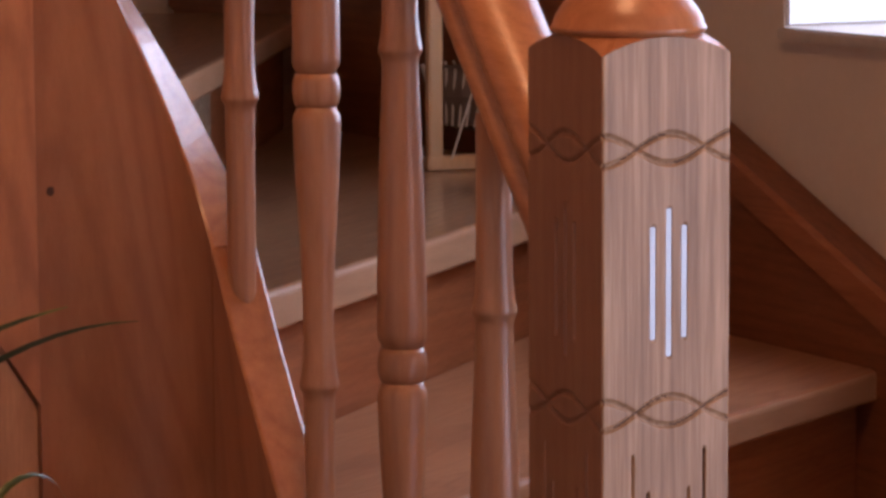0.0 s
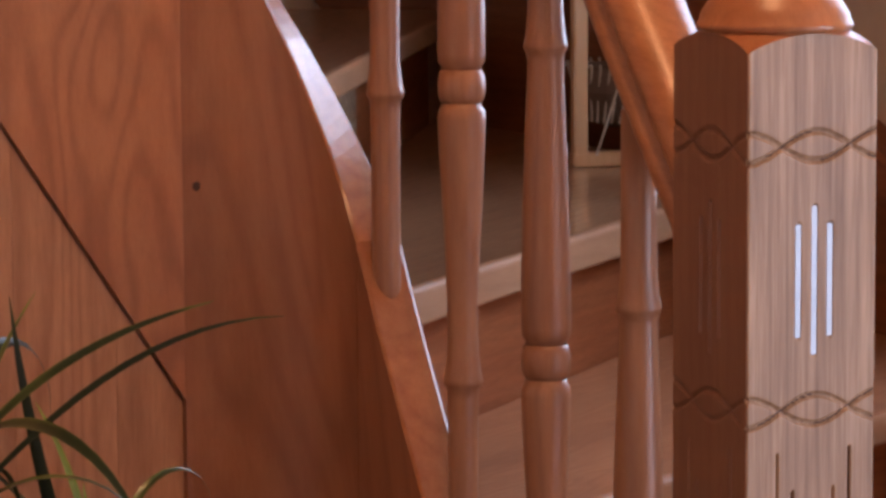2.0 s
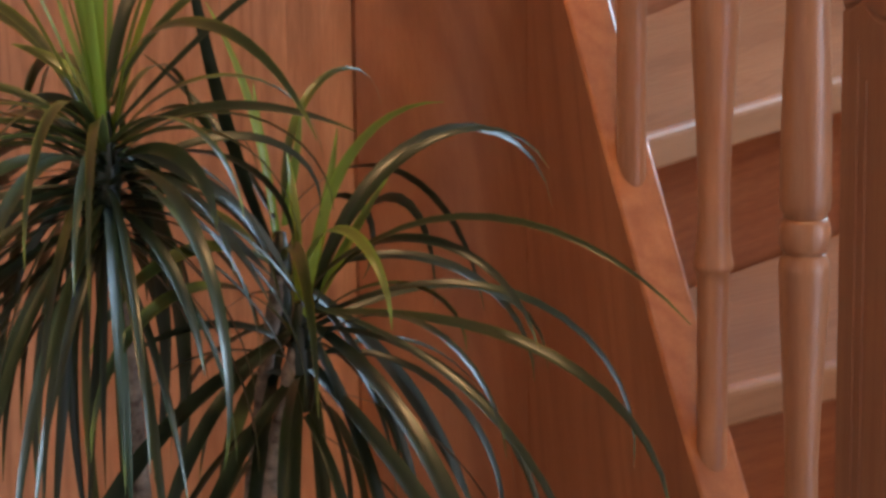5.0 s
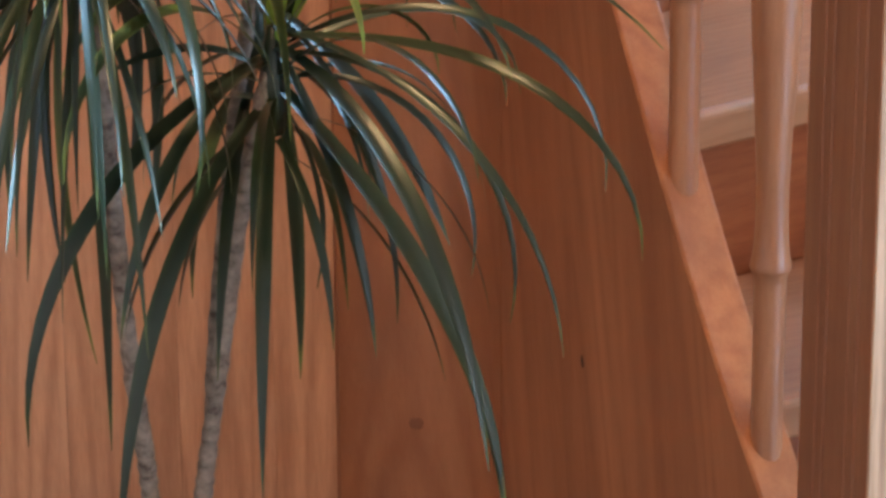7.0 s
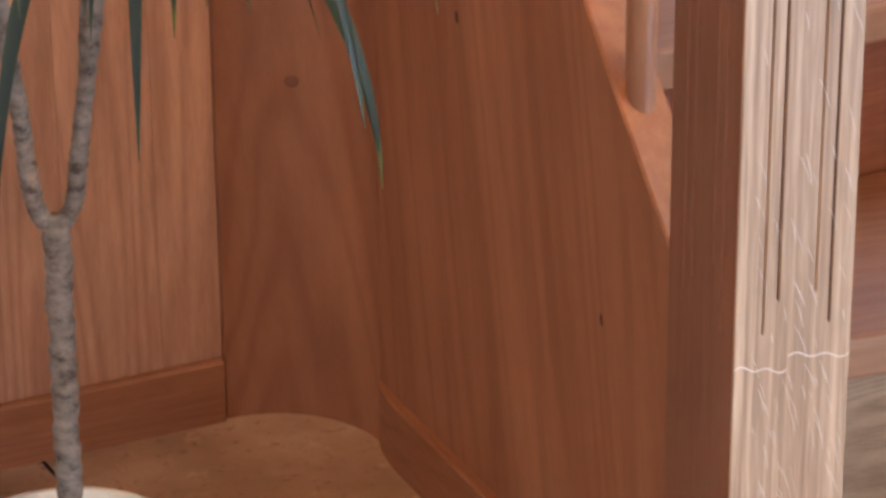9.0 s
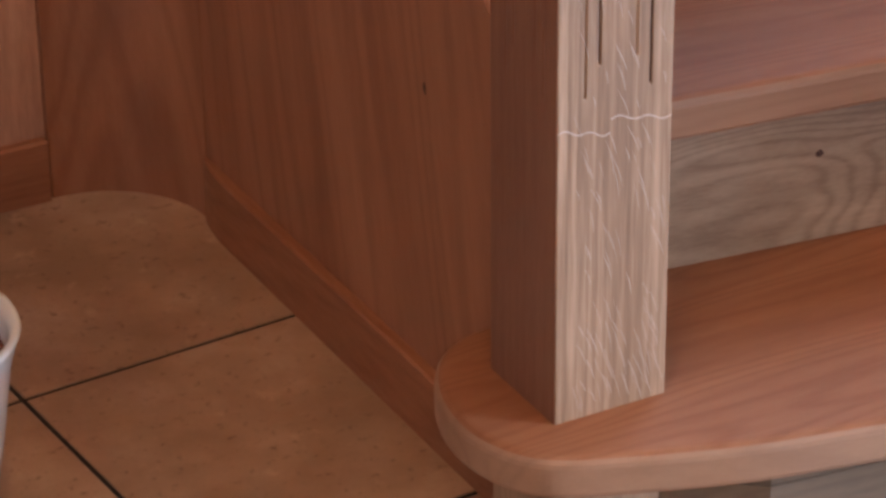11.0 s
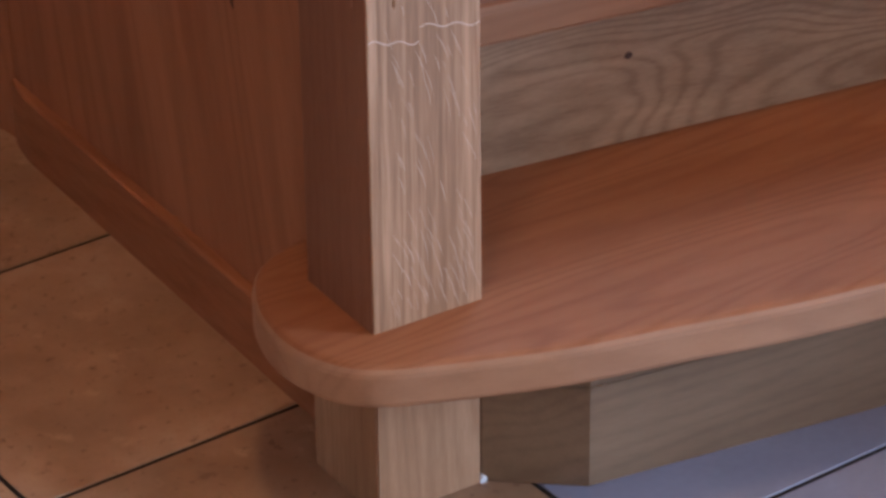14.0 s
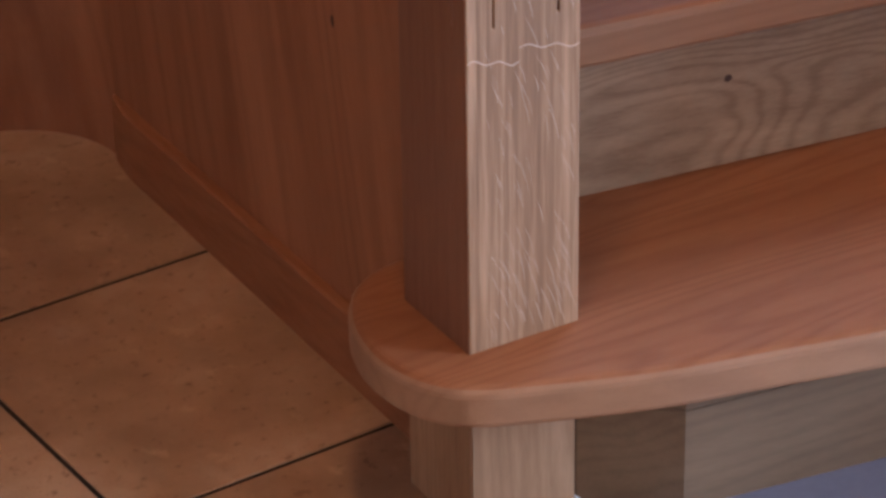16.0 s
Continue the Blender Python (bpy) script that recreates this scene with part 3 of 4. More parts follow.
newel = thing("newel_post", "square carved oak newel post with a domed cap", "newel post")
FLUTES = [(0.24, 0.4476, 1.1045, 0.0011, 0.0035), (0.36, 0.473, 1.0785, 0.0011, 0.0035), (0.675, 0.474, 1.0792, 0.0011, 0.0035), (0.80, 0.447, 1.1058, 0.0011, 0.0035)]
BARS = [(0.394, 1.182, 1.258), (0.518, 1.170, 1.270), (0.638, 1.182, 1.258)]
slots = [(gu, g0 + 0.0016, g1 - 0.0016, 0.0024, 0.002) for gu, g0, g1 in BARS]
u, z, d = carved_face(FLUTES + slots)
grid_mesh("front_face", np.stack([u * W, d, z], -1), d, newel_wood, newel)
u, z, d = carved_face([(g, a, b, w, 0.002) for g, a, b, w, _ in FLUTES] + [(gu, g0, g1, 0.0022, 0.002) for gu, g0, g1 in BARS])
grid_mesh("side_face", np.stack([d, (1 - u) * W, z], -1), d * 0.6, shaded_side_wood, newel)
part("core", box(0.0042, W, 0.0042, W, NB, NT, 0.001, 1), newel_wood, newel)
# arched shoulders under the cap
bm = bmesh.new()
ringv = []
for i in range(48):
    v = i / 12
    side, f = int(v), v - int(v)
    x, y = [(f * W, 0), (W, f * W), (W - f * W, W), (0, W - f * W)][side]
    ringv.append((x, y, NT + 0.0125 * math.sin(math.pi * f) ** 0.75))
outer = [bm.verts.new((min(max(x, 0.0008), W - 0.0005), min(max(y, 0.0008), W - 0.0005), zz - 0.0004)) for x, y, zz in ringv]
low = [bm.verts.new((min(max(x, 0.004), W), min(max(y, 0.004), W), NT - 0.01)) for x, y, zz in ringv]
rimv = []
for i in range(48):
    x, y, zz = ringv[i]
    dx, dy = x - W / 2, y - W / 2
    h = math.hypot(dx, dy)
    rimv.append(bm.verts.new((W / 2 + dx / h * 0.047, W / 2 + dy / h * 0.047, NT + 0.0145)))
for i in range(48):
    j = (i + 1) % 48
    bm.faces.new((low[i], low[j], outer[j], outer[i]))
    bm.faces.new((outer[i], outer[j], rimv[j], rimv[i]))
bm.faces.new(rimv)
part("shoulder", bm, cap_wood, newel, "reddish shoulder of the cap")
dome = [(0.045, NT + 0.012), (0.0505, NT + 0.013), (0.0528, NT + 0.0155), (0.0522, NT + 0.018), (0.0508, NT + 0.0195), (0.0498, NT + 0.024), (0.0462, NT + 0.030), (0.0415, NT + 0.036),
        (0.036, NT + 0.043), (0.0285, NT + 0.050), (0.018, NT + 0.056), (0.004, NT + 0.059)]
cap = part("cap", lathe(dome, 48), cap_wood, newel, "glossy reddish domed cap", True)
cap.matrix_basis = Matrix.Translation((W / 2, W / 2, 0))
for gu, g0, g1 in BARS:
    part("inlay_strip", box(gu * W - 0.0024, gu * W + 0.0024, 0.0004, 0.003, g0, g1, 0.0004, 1), silver, newel, "bright metal inlay strip")
for u0, u1, zz in ((0.01, 0.455, 0.419), (0.465, 0.985, 0.421)):
    pts = [(W * (u0 + (u1 - u0) * i / 14), -0.0001, zz + 0.0045 * math.cos(i / 14 * math.pi) + 0.0018 * math.sin(i * 0.9)) for i in range(15)]
    part("pale_joint", tube(pts, [0.0005] * 15, 6), pale_line, newel)
bm = bmesh.new()
fl = random.Random(3)
for i in range(180):
    z0 = 0.19 + 0.62 * fl.random() ** 1.7
    u0 = fl.uniform(0.12, 0.95) * W
    ln = fl.uniform(0.009, 0.032)
    lean = fl.uniform(0.2, 0.46)
    wd = fl.uniform(0.00013, 0.00034)
    pts = []
    for k in range(5):
        f = k / 4
        pts.append((u0 + ln * (lean * f + 0.05 * math.sin(f * 3)), z0 - ln * f, wd * math.sin(math.pi * (0.12 + 0.76 * f))))
    if pts[-1][0] > W * 0.985 or z0 - ln < NB + 0.002 or any(abs(g * W - u0) < 0.004 for g, *_ in FLUTES) and z0 > 0.44:
        continue
    left = [bm.verts.new((x - w, -0.00012, zz)) for x, zz, w in pts]
    right = [bm.verts.new((x + w, -0.00012, zz)) for x, zz, w in pts]
    for k in range(4):
        bm.faces.new((left[k], right[k], right[k + 1], left[k + 1]))
tagged(part("ray_figure", bm, ray_pale, newel, "pale slanting rays in the oak"), kind="stuff")
part("foot", box(0.002, W - 0.001, 0.002, W, 0.0, RISE - NOSE - 0.0005, 0.0015), wood("newel_foot_oak", OAK_L, OAK_D, "z", ring=40, contrast=0.9), newel)
part("sealant_bead", tube([(W + 0.001, 0.001 + 0.006 * i, 0.003 + 0.0012 * math.sin(i * 2.3)) for i in range(8)], [0.0035, 0.0045, 0.004, 0.005, 0.004, 0.0045, 0.004, 0.003], 8), plain("white_sealant", (0.7, 0.7, 0.72), 0.5), newel)
part("back_strip", box(SX, 0.09, 0.1004, 0.103, NB, 0.44), newel_wood, newel)

# ---- balusters ----
PROFILE = [(0.0115, -0.03), (0.0122, 0.0), (0.0124, 0.09), (0.0128, 0.150), (0.0134, 0.158), (0.0158, 0.161), (0.0165, 0.164), (0.0160, 0.167), (0.0147, 0.173), (0.0134, 0.185), (0.0127, 0.205),
           (0.0128, 0.23), (0.0142, 0.27), (0.0170, 0.32), (0.0190, 0.36), (0.0196, 0.380), (0.0192, 0.387), (0.0168, 0.3905), (0.0164, 0.3935), (0.0180, 0.3965), (0.0192, 0.401), (0.0196, 0.407), (0.0192, 0.413),
           (0.0180, 0.418), (0.0165, 0.421), (0.0166, 0.4235), (0.0190, 0.427), (0.0196, 0.434), (0.0194, 0.47), (0.0182, 0.53), (0.0160, 0.59), (0.0146, 0.625), (0.0143, 0.643), (0.0148, 0.648),
           (0.0168, 0.651), (0.0172, 0.654), (0.0166, 0.657), (0.0152, 0.664), (0.0138, 0.68), (0.0132, 0.72), (0.0135, 0.80)]


def rail_low(y):
    return 1.149 + 1.06 * (y - 0.1) + 0.35 * (y - 0.1) ** 2


for i, (by, foot) in enumerate(((0.268, 0.513), (0.418, 0.698), (0.568, 0.903), (0.719, 1.130))):
    topz = min(0.80, rail_low(by) + 0.02 - foot)
    bal = thing("baluster", "turned wooden baluster with bamboo-like nodes and a bead", "baluster", "balusters of the stair")
    prof = [q for q in PROFILE if q[1] < topz - 0.002] + [(0.0135, topz)]
    for nm, h0, h1 in (("lower_shaft", -1, 0.3936), ("bead", 0.393, 0.4215), ("upper_shaft", 0.4209, 2)):
        part(nm, lathe([q for q in prof if h0 <= q[1] <= h1], 28), turned_wood, bal, "", True)
    bal.matrix_basis = pose(SX + THICK / 2, by, foot, 0, 0, 40 * i)

# ---- handrail ----
rail = thing("handrail", "moulded reddish wooden handrail climbing from the newel", "handrail")
SECTION = [(-0.022, 0.0), (0.022, 0.0), (0.026, 0.012), (0.026, 0.030), (0.022, 0.036), (0.022, 0.044), (0.028, 0.052), (0.030, 0.070), (0.024, 0.086), (0.010, 0.095),
           (-0.010, 0.095), (-0.024, 0.086), (-0.030, 0.070), (-0.028, 0.052), (-0.022, 0.044), (-0.022, 0.036), (-0.026, 0.030), (-0.026, 0.012)]
for name, low, high in (("lower_rail", -0.001, 0.040), ("top_rail", 0.040, 0.2)):
    sec = [(a, min(max(h, low), high)) for a, h in SECTION if (low <= h <= high)]
    if name == "top_rail":
        sec = [(0.022, 0.0402)] + sec + [(-0.022, 0.0402)]
    else:
        sec = [q for q in sec if q[0] > 0] + [(0.022, 0.040), (-0.022, 0.040)] + [q for q in sec if q[0] < 0][1:] + [(-0.022, 0.0)]
    bm = bmesh.new()
    rows = []
    for i in range(30):
        y = 0.098 + 0.66 * i / 29
        rows.append([bm.verts.new((SX + THICK / 2 + a, y, rail_low(y) + h)) for a, h in sec])
    for a, b in zip(rows, rows[1:]):
        for i in range(len(sec)):
            j = (i + 1) % len(sec)
            bm.faces.new((a[i], a[j], b[j], b[i]))
    bm.faces.new(rows[0])
    bm.faces.new(rows[-1][::-1])
    part(name, bm, rail_wood, rail, "", True)

# ---- plant ----
POT = Vector((-0.388, 0.392, 0.0))
pot = thing("flower_pot", "round white ceramic pot holding reddish soil", "flower pot")
wallp = part("bowl", lathe([(0.062, 0.0), (0.070, 0.002), (0.080, 0.06), (0.092, 0.14), (0.099, 0.163), (0.1015, 0.168), (0.100, 0.172), (0.095, 0.171), (0.090, 0.160), (0.086, 0.135)], 56, False), ceramic, pot, "", True)
bm = bmesh.new()
bmesh.ops.create_grid(bm, x_segments=70, y_segments=70, size=0.088)
for v in list(bm.verts):
    if v.co.xy.length > 0.0885:
        bm.verts.remove(v)
for v in bm.verts:
    v.co.z = 0.148 + 0.006 * noise.noise(v.co * 60) + 0.005 * noise.noise(v.co * 160) - 0.004 * (v.co.xy.length / 0.09)
part("soil", bm, soil, pot, "coarse reddish brown soil")
pot.matrix_basis = Matrix.Translation(POT)

plant = thing("dracaena_plant", "potted dracaena with forked grey stems and drooping striped leaves", "house plant")
FORK = Vector((-0.371, 0.42, 0.448))
CROWNS = [Vector((-0.283, 0.42, 0.845)), Vector((-0.430, 0.42, 1.005)), Vector((-0.272, 0.49, 0.883))]


def stem(name, a, b, r0, r1, lean, steps=56):
    """A stem with leaf scars from a to b, leaving a in the direction lean."""
    pts, rad = [], []
    c = a + Vector(lean)
    for i in range(steps):
        f = i / (steps - 1)
        p = a * (1 - f) ** 2 + c * (2 * f * (1 - f)) + b * f * f
        pts.append(p + Vector((noise.noise(p * 40), noise.noise(p * 40 + Vector((5, 0, 0))), 0)) * 0.0018)
        rad.append((r0 + (r1 - r0) * f) * (1.0 + 0.09 * math.sin(i * 2.1) + 0.12 * noise.noise(p * 120) + 0.4 * math.exp(-f * 26)))
    return part(name, tube(pts, rad, 12), bark, plant, "", True)


def branch(points, r0, r1):
    """A bent stem with leaf scars through a few points."""
    line = curve_through(points, per=14)
    rad = []
    for i, p in enumerate(line):
        f = i / (len(line) - 1)
        rad.append((r0 + (r1 - r0) * f) * (1.0 + 0.07 * math.sin(i * 2.1) + 0.12 * noise.noise(p * 120)))
    return part("branch", tube(line, rad, 12), bark, plant, "", True)


stem("trunk", Vector((-0.390, 0.375, 0.14)), FORK + Vector((0, 0, 0.004)), 0.0097, 0.0116, (0.010, 0.02, 0.15))
branch([(-0.371, 0.42, 0.438), (-0.356, 0.42, 0.458), (-0.350, 0.42, 0.492), (-0.342, 0.42, 0.545), (-0.327, 0.42, 0.635), (-0.308, 0.42, 0.745), (-0.283, 0.42, 0.845)], 0.0078, 0.0066)
branch([(-0.371, 0.42, 0.438), (-0.385, 0.42, 0.456), (-0.391, 0.42, 0.490), (-0.395, 0.42, 0.54), (-0.405, 0.42, 0.635), (-0.414, 0.42, 0.77), (-0.422, 0.42, 0.89), (-0.430, 0.42, 1.0)], 0.0078, 0.0066)
branch([(-0.342, 0.421, 0.545), (-0.332, 0.432, 0.62), (-0.305, 0.46, 0.76), (-0.272, 0.49, 0.883)], 0.0050, 0.0060)


def leaf(base, yaw, lift, length, width, droop, young=0.0, twist=0.0, bow=1.45):
    """One strap leaf: leaves the stem at the lift angle and bends over by droop degrees."""
    bm = bmesh.new()
    lay = bm.verts.layers.float.new("tint")
    steps = 16
    band = 0.5 * max(0.0, noise.noise(Vector((yaw * 0.37, lift * 0.21, length * 90))) + 0.15)
    p = Vector(base)
    side = Vector((-math.sin(radians(yaw)), math.cos(radians(yaw)), 0))
    rows = []
    for i in range(steps):
        f = i / (steps - 1)
        e = radians(lift - droop * f ** bow)
        d = Vector((math.cos(radians(yaw)) * math.cos(e), math.sin(radians(yaw)) * math.cos(e), math.sin(e)))
        if i:
            p = p + d * (length / (steps - 1))
        up = side.cross(d).normalized() * -1
        tw = radians(twist * (0.45 + 0.55 * f))
        sv = side * math.cos(tw) + up * math.sin(tw)
        w = width * (0.75 + 0.5 * math.sin(min(1, f * 1.6) * math.pi / 1.6)) * (1 - max(0, (f - 0.45) / 0.55) ** 1.7) * 0.5 + 0.0003
        row = []
        for a, fold in ((-1, 0.22), (-0.5, 0.06), (0, 0.0), (0.5, 0.06), (1, 0.22)):
            v = bm.verts.new(p + sv * (a * w) + up * (fold * w))
            v[lay] = min(1, max(0, young * (1 - 0.3 * f) + (0.22 if abs(a) == 1 else 0.0) + (0.35 if f > 0.93 else 0) + band * math.exp(-((f - 0.42) / 0.10) ** 2) * (1 if abs(a) < 1 else 0.3) + 0.1 * noise.noise(p * 25)))
            row.append(v)
        rows.append(row)
    for a, b in zip(rows, rows[1:]):
        for i in range(4):
            bm.faces.new((a[i], a[i + 1], b[i + 1], b[i]))
    return part("leaf", bm, leaf_green, plant, "", True)


rng = random.Random(7)
for c, (crown, count) in enumerate(zip(CROWNS, (14, 112, 10))):
    for i in range(count):
        f = i / count
        yaw = (i * 137.5 + c * 50) % 360 if c != 1 else (75 + i * 137.5 % 190 if i % 3 else -80 + i * 31 % 150)
        h = -0.075 + 0.085 * f
        young = 0.0
        if f > 0.93:
            lift, droop, length, width, young = rng.uniform(66, 86), rng.uniform(0, 25), rng.uniform(0.10, 0.24), rng.uniform(0.008, 0.013) * (1.0, 0.6, 0.5)[c], rng.uniform(0.75, 1.0)
        else:
            lift = -25 + 85 * f + rng.uniform(-14, 14)
            droop = max(25, lift + rng.uniform(74, 89))
            length, width, young = rng.uniform(0.20, 0.38) * (0.8, 1.0 if i % 3 else 0.62, 0.7)[c], rng.uniform(0.0052, 0.0105), (0.42 if f > 0.72 else rng.uniform(0, 0.2))
        leaf(crown + Vector((0.006 * math.cos(radians(yaw)), 0.006 * math.sin(radians(yaw)), h)), yaw, lift, length, width, droop, young, rng.uniform(-65, 65), 0.8 if f < 0.62 else 1.3)
for crown in CROWNS:
    pts = [crown + Vector((0, 0, h)) for h in (-0.06, -0.03, 0.0, 0.025)]
    part("leaf_sheath", tube(pts, [0.0085, 0.0105, 0.0085, 0.004], 10), leaf_green, plant, "", True)


def strap(c, yaw, lift, length, width, droop, young, h, twist, bow):
    """A full-grown leaf at height h on a crown."""
    turned = Vector((0.006 * math.cos(radians(yaw)), 0.006 * math.sin(radians(yaw)), h))
    return leaf(CROWNS[c] + turned, yaw, lift, length, width, droop, young, twist, bow)


strap(0, -47, 94, 0.370, 0.0048, 135, 0.3, 0.003, 64, 0.64)
strap(0, -41, 4, 0.366, 0.0076, 90, 0.25, 0.018, 56, 2.03)
strap(0, 3, 19, 0.252, 0.0056, 103, 0.15, 0.002, 76, 2.12)
strap(0, -22, 32, 0.342, 0.0049, 123, 0.0, 0.008, 68, 1.28)
strap(0, -45, 65, 0.247, 0.0065, 139, 0.1, 0.028, 56, 1.04)
strap(0, 15, 73, 0.344, 0.0080, 145, 0.05, 0.006, 60, 1.53)
strap(0, -1, 62, 0.270, 0.0052, 118, 0.1, 0.024, 60, 2.19)
strap(0, 173, 60, 0.314, 0.0089, -24, 0, 0.035, 72, 0.61)
strap(0, -52, 81, 0.234, 0.0071, 73, 0.95, 0.013, -60, 2.12)
strap(0, 34, 52, 0.136, 0.0072, -25, 1, 0.023, 12, 0.51)
strap(0, 78, 96, 0.126, 0.0064, 73, 0.9, 0.025, 24, 1.59)
strap(0, 8, 58, 0.132, 0.0064, 8, 0.8, 0.007, 44, 2.04)
strap(0, -80, 88, 0.193, 0.0081, 171, 0.75, 0.035, 32, 1.05)
strap(0, -163, 68, 0.225, 0.0088, 128, 0.55, 0.035, -52, 0.86)
strap(0, -114, 9, 0.334, 0.0104, 88, 0.0, -0.029, 28, 0.50)
strap(0, 40, -67, 0.263, 0.0105, 25, 0.3, -0.011, -4, 0.51)
strap(0, -18, -56, 0.158, 0.0043, 46, 0.1, -0.035, -76, 0.96)
strap(0, -44, -58, 0.250, 0.0089, 26, 0.05, 0.005, 48, 0.94)
strap(0, -47, -43, 0.395, 0.0135, 43, 0.2, -0.022, 44, 1.57)
strap(0, -70, 5, 0.385, 0.0122, 85, 0.0, 0.010, 20, 0.62)
strap(0, -19, -31, 0.232, 0.0105, 39, 0.0, 0.035, 76, 0.64)
strap(0, -52, -6, 0.357, 0.0057, 76, 0.15, 0.024, 40, 1.23)
strap(0, -26, 29, 0.254, 0.0052, 127, 0.05, -0.018, 68, 0.77)
strap(0, -37, 13, 0.317, 0.0057, 112, 0.1, 0.004, 56, 0.93)
strap(0, 43, 55, 0.334, 0.0077, 146, 0.0, -0.006, -76, 1.45)
strap(0, -153, -11, 0.377, 0.0121, 73, 0.05, -0.034, -20, 0.52)
strap(0, -170, -17, 0.368, 0.0120, 72, 0.0, 0.001, -44, 1.22)
strap(0, -153, 21, 0.259, 0.0096, 98, 0.05, -0.003, -24, 0.51)
strap(0, 171, 68, 0.143, 0.0056, 100, 0.0, -0.013, -64, 0.57)
strap(0, -30, -41, 0.267, 0.0064, 50, 0.0, 0.034, 68, 0.80)
strap(1, -16, 86, 0.256, 0.0056, 72, 0.35, 0.029, 72, 0.51)
strap(1, -18, 47, 0.300, 0.0045, 44, 0.05, 0.012, 72, 2.06)
strap(1, 40, 74, 0.252, 0.0089, 166, 0.05, 0.035, 52, 1.73)
strap(1, -69, 77, 0.278, 0.0080, 130, 0.35, 0.035, 52, 0.82)
strap(1, -129, 89, 0.244, 0.0080, -7, 1, 0.017, -4, 2.15)
strap(1, -132, 72, 0.238, 0.0064, 8, 0.95, 0.025, 4, 1.78)
strap(1, 147, 68, 0.078, 0.0088, 52, 0.65, 0.030, -60, 0.66)
strap(1, 132, 64, 0.097, 0.0040, -7, 0.9, 0.029, -40, 0.57)
strap(1, 129, 84, 0.093, 0.0072, 117, 0.1, 0.007, -68, 0.61)
strap(1, 170, 34, 0.082, 0.0065, 67, 0.0, 0.001, -68, 1.12)
strap(1, -30, 48, 0.188, 0.0065, 69, 0.05, 0.001, 68, 0.65)
strap(1, -14, -38, 0.157, 0.0080, 11, 0.0, -0.000, 76, 1.35)
strap(1, -16, -16, 0.173, 0.0087, 51, 0.0, -0.002, 76, 1.24)
strap(1, -7, 24, 0.198, 0.0057, 119, 0.05, -0.024, 72, 2.18)
strap(1, 69, -37, 0.491, 0.0120, 60, 0.1, -0.029, 28, 0.51)
strap(1, 32, -24, 0.311, 0.0113, 78, 0.25, 0.001, -20, 0.52)
strap(1, -85, 40, 0.345, 0.0087, 151, 0.05, -0.030, 0, 1.01)
strap(1, 148, -52, 0.253, 0.0088, 37, 0.0, -0.022, 68, 0.57)
strap(1, 101, -33, 0.321, 0.0081, 74, 0.05, -0.030, 0, 0.58)
strap(1, 142, -76, 0.318, 0.0080, 9, 0.0, -0.009, 60, 0.80)
strap(1, 89, -72, 0.221, 0.0072, 15, 0.0, -0.032, -12, 0.55)
strap(1, -156, -65, 0.356, 0.0057, 38, 0.4, -0.033, -32, 0.54)
strap(1, 172, -44, 0.128, 0.0056, 40, 0.0, -0.014, -68, 2.10)
strap(1, 164, -10, 0.124, 0.0057, 65, 0.0, -0.015, -72, 1.10)
strap(1, 27, -39, 0.272, 0.0087, 66, 0.0, -0.006, -28, 0.57)
strap(1, -27, -2, 0.163, 0.0056, 63, 0.0, -0.013, 64, 0.58)
strap(2, 121, 85, 0.193, 0.0057, 31, 0.8, 0.019, -28, 1.31)
strap(2, 24, 92, 0.206, 0.0056, 166, 0.45, 0.030, 36, 1.96)
strap(2, 93, 66, 0.119, 0.0056, -8, 0.9, 0.023, 4, 1.85)
strap(2, -79, 68, 0.104, 0.0057, -16, 0.85, 0.031, -8, 2.05)
strap(2, 124, 57, 0.173, 0.0049, 29, 0.0, 0.035, -36, 1.31)
strap(2, 28, 60, 0.174, 0.0056, 189, 0.0, 0.005, -60, 1.37)
strap(2, 29, 64, 0.331, 0.0053, 137, 0.0, 0.034, -52, 0.59)

# ---- lantern on the sixth step ----
LX, LY, LZ = 1.03, 2.20, RISE * 6
lantern = thing("lantern_stand", "pale wooden lantern frame with a white wicker basket inside", "lantern")
part("foot_rail", box(-0.012, 0.20, -0.012, 0.012, 0.004, 0.024, 0.002), cream_wood, lantern)
part("upright", box(-0.010, 0.010, -0.010, 0.010, 0.022, 0.40, 0.002), cream_wood, lantern)
part("upright", box(0.172, 0.20, -0.012, 0.012, 0.024, 0.40, 0.002), cream_wood, lantern)
part("cord", tube([(-0.018, -0.004, 0.02), (-0.05, 0.0, 0.22)], [0.0016] * 2, 6), wicker, lantern)
part("cord", tube([(0.02, -0.016, 0.02), (0.10, -0.016, 0.26)], [0.0016] * 2, 6), wicker, lantern)
part("basket", lathe([(0.05, 0.05), (0.075, 0.06), (0.092, 0.10), (0.096, 0.135), (0.09, 0.135), (0.085, 0.10), (0.07, 0.065)], 24, False), plain("dark_wicker", (0.16, 0.12, 0.10), 0.7), lantern)
for i in range(40):
    a = 2 * math.pi * i / 40
    part("basket_rib", tube([(0.078 * math.cos(a), 0.078 * math.sin(a), 0.058), (0.099 * math.cos(a + 0.25), 0.099 * math.sin(a + 0.25), 0.14)], [0.0019] * 2, 6), wicker, lantern)
for nm in [o for o in lantern.children if o.name.startswith("basket")]:
    nm.matrix_basis = Matrix.Translation((0.12, 0.11, 0.0))
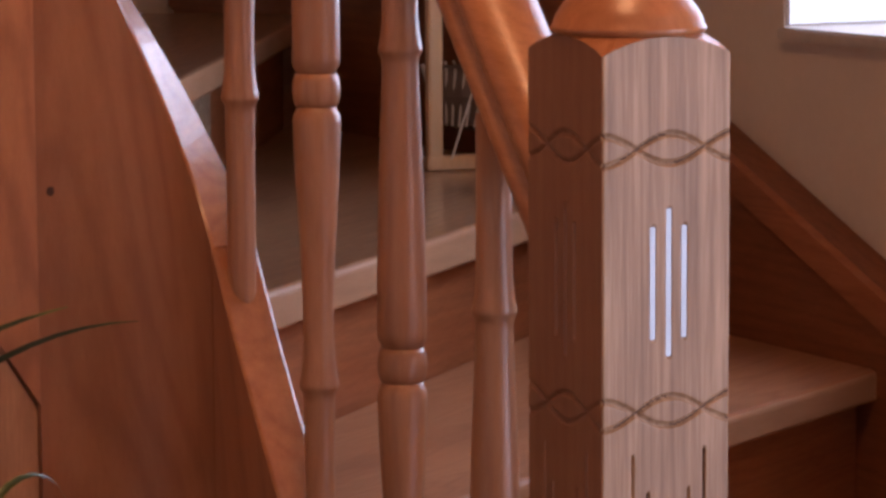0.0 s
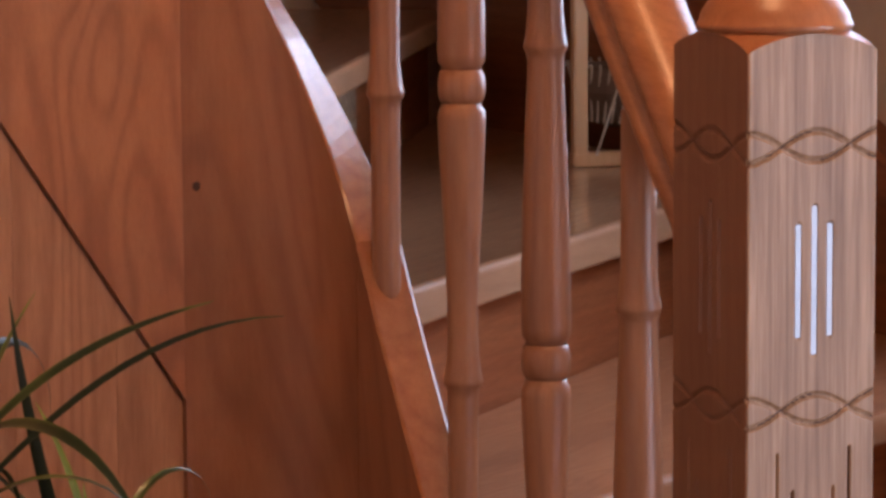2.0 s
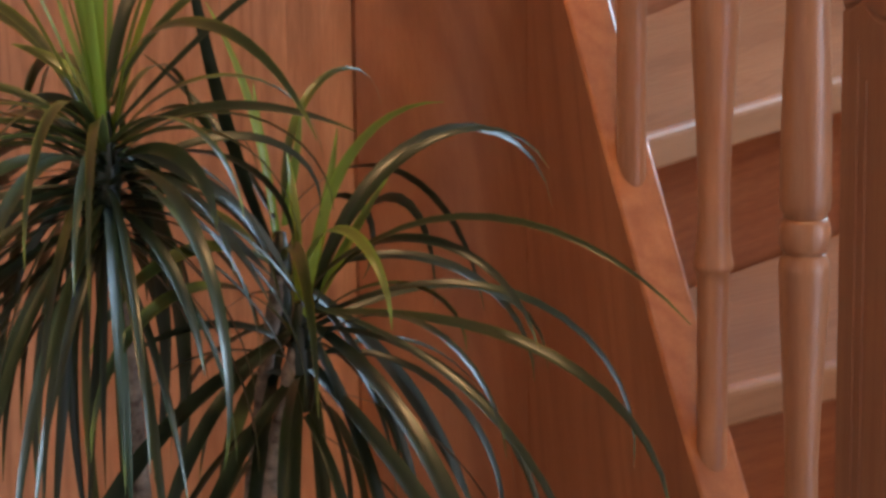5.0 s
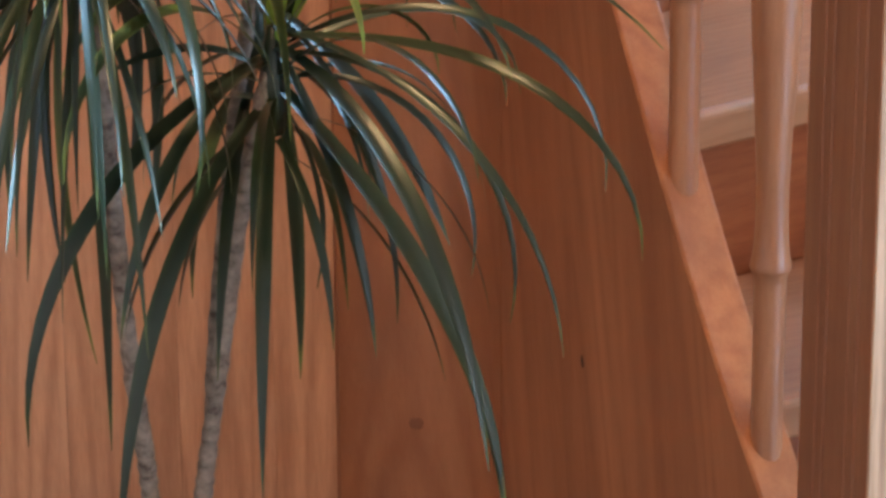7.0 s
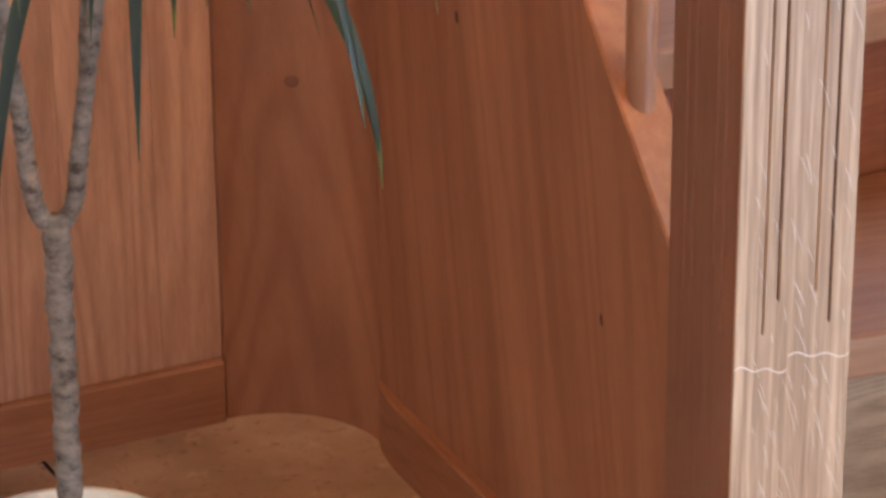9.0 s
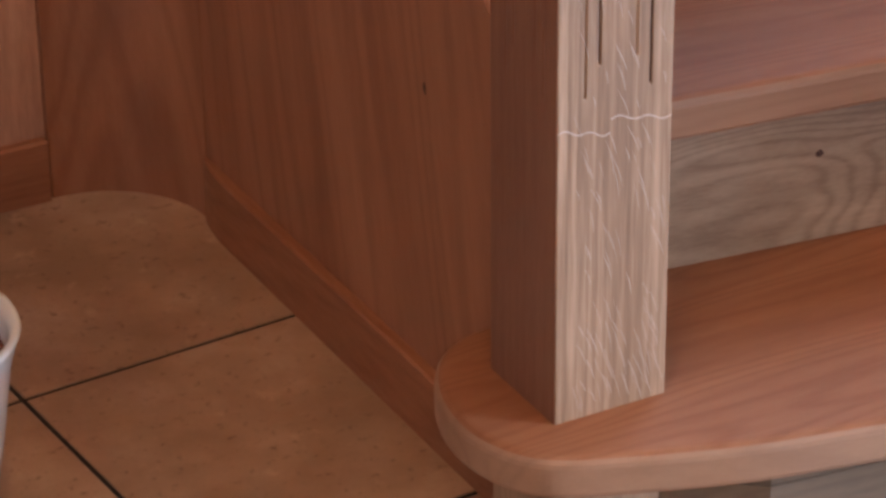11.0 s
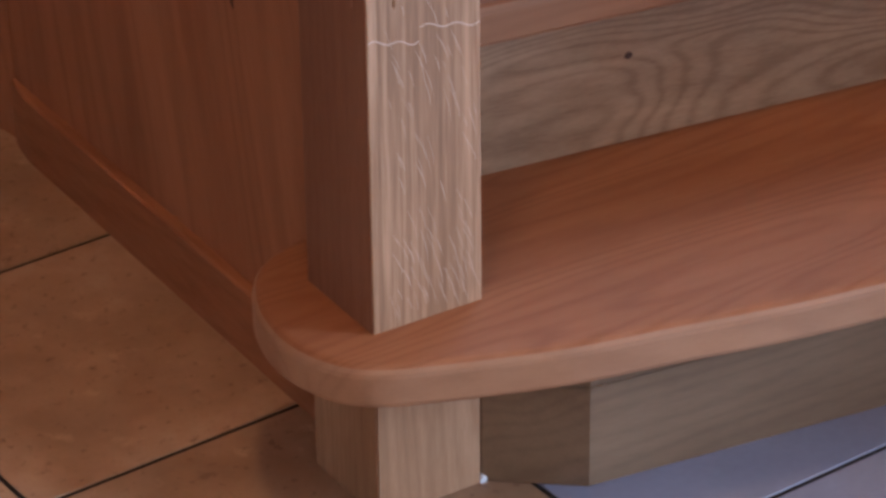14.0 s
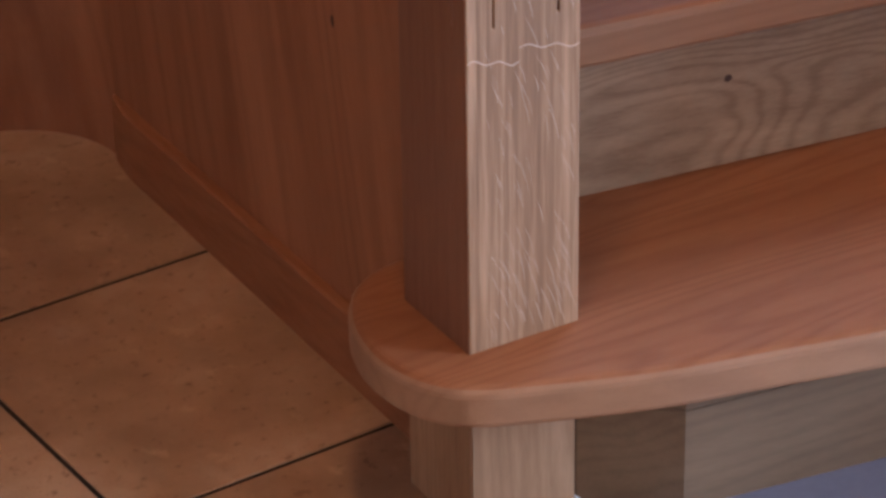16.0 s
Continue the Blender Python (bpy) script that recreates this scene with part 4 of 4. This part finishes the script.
lantern.matrix_basis = pose(LX, LY, LZ - 0.003, 0, 0, -10)

# ---- floor tiles ----
PITCH = 0.342
tile_me = None
ROT = radians(3.6)
for i in range(-8, 10):
    for j in range(-8, 4):
        cx = (i + 0.5) * PITCH
        cy = (j + 0.5) * PITCH
        x = -0.219 + cx * math.cos(ROT) - cy * math.sin(ROT)
        y = 0.169 + cx * math.sin(ROT) + cy * math.cos(ROT)
        if x < -2.7 or x > 3.0 or (y > -0.5 and x > WALL_X - 0.2):
            continue
        if tile_me is None:
            bm = box(-PITCH / 2 + 0.0026, PITCH / 2 - 0.0026, -PITCH / 2 + 0.0026, PITCH / 2 - 0.0026, -0.010, 0.0, 0.0008, 1)
            t = part("tile", bm, tile_clay, FLOOR)
            tile_me = t.data
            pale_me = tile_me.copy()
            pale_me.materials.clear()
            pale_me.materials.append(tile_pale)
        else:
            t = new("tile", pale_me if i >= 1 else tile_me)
            t.parent = FLOOR
        t.matrix_basis = pose(x, y, 0, 0, 0, 3.6)

# the rest of the tiling, out to the walls
far_cells = {True: [], False: []}
for i in range(-9, 11):
    for j in range(-13, 12):
        cx, cy = (i + 0.5) * PITCH, (j + 0.5) * PITCH
        x = -0.219 + cx * math.cos(ROT) - cy * math.sin(ROT)
        y = 0.169 + cx * math.sin(ROT) + cy * math.cos(ROT)
        near = -8 <= i < 10 and -8 <= j < 4 and not (x < -2.7 or x > 3.0 or (y > -0.5 and x > WALL_X - 0.2))
        if near or not (-3.0 < x < 3.2 and -4.0 < y < 3.6) or (x > WALL_X and y > -0.4):
            continue
        far_cells[i >= 1].append((x, y))
for pale, cells in far_cells.items():
    bm = bmesh.new()
    for x, y in cells:
        made = bmesh.ops.create_cube(bm, size=1)["verts"]
        m = pose(x, y, -0.005, 0, 0, 3.6) @ Matrix.Diagonal((PITCH - 0.0052, PITCH - 0.0052, 0.01, 1))
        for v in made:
            v.co = m @ v.co
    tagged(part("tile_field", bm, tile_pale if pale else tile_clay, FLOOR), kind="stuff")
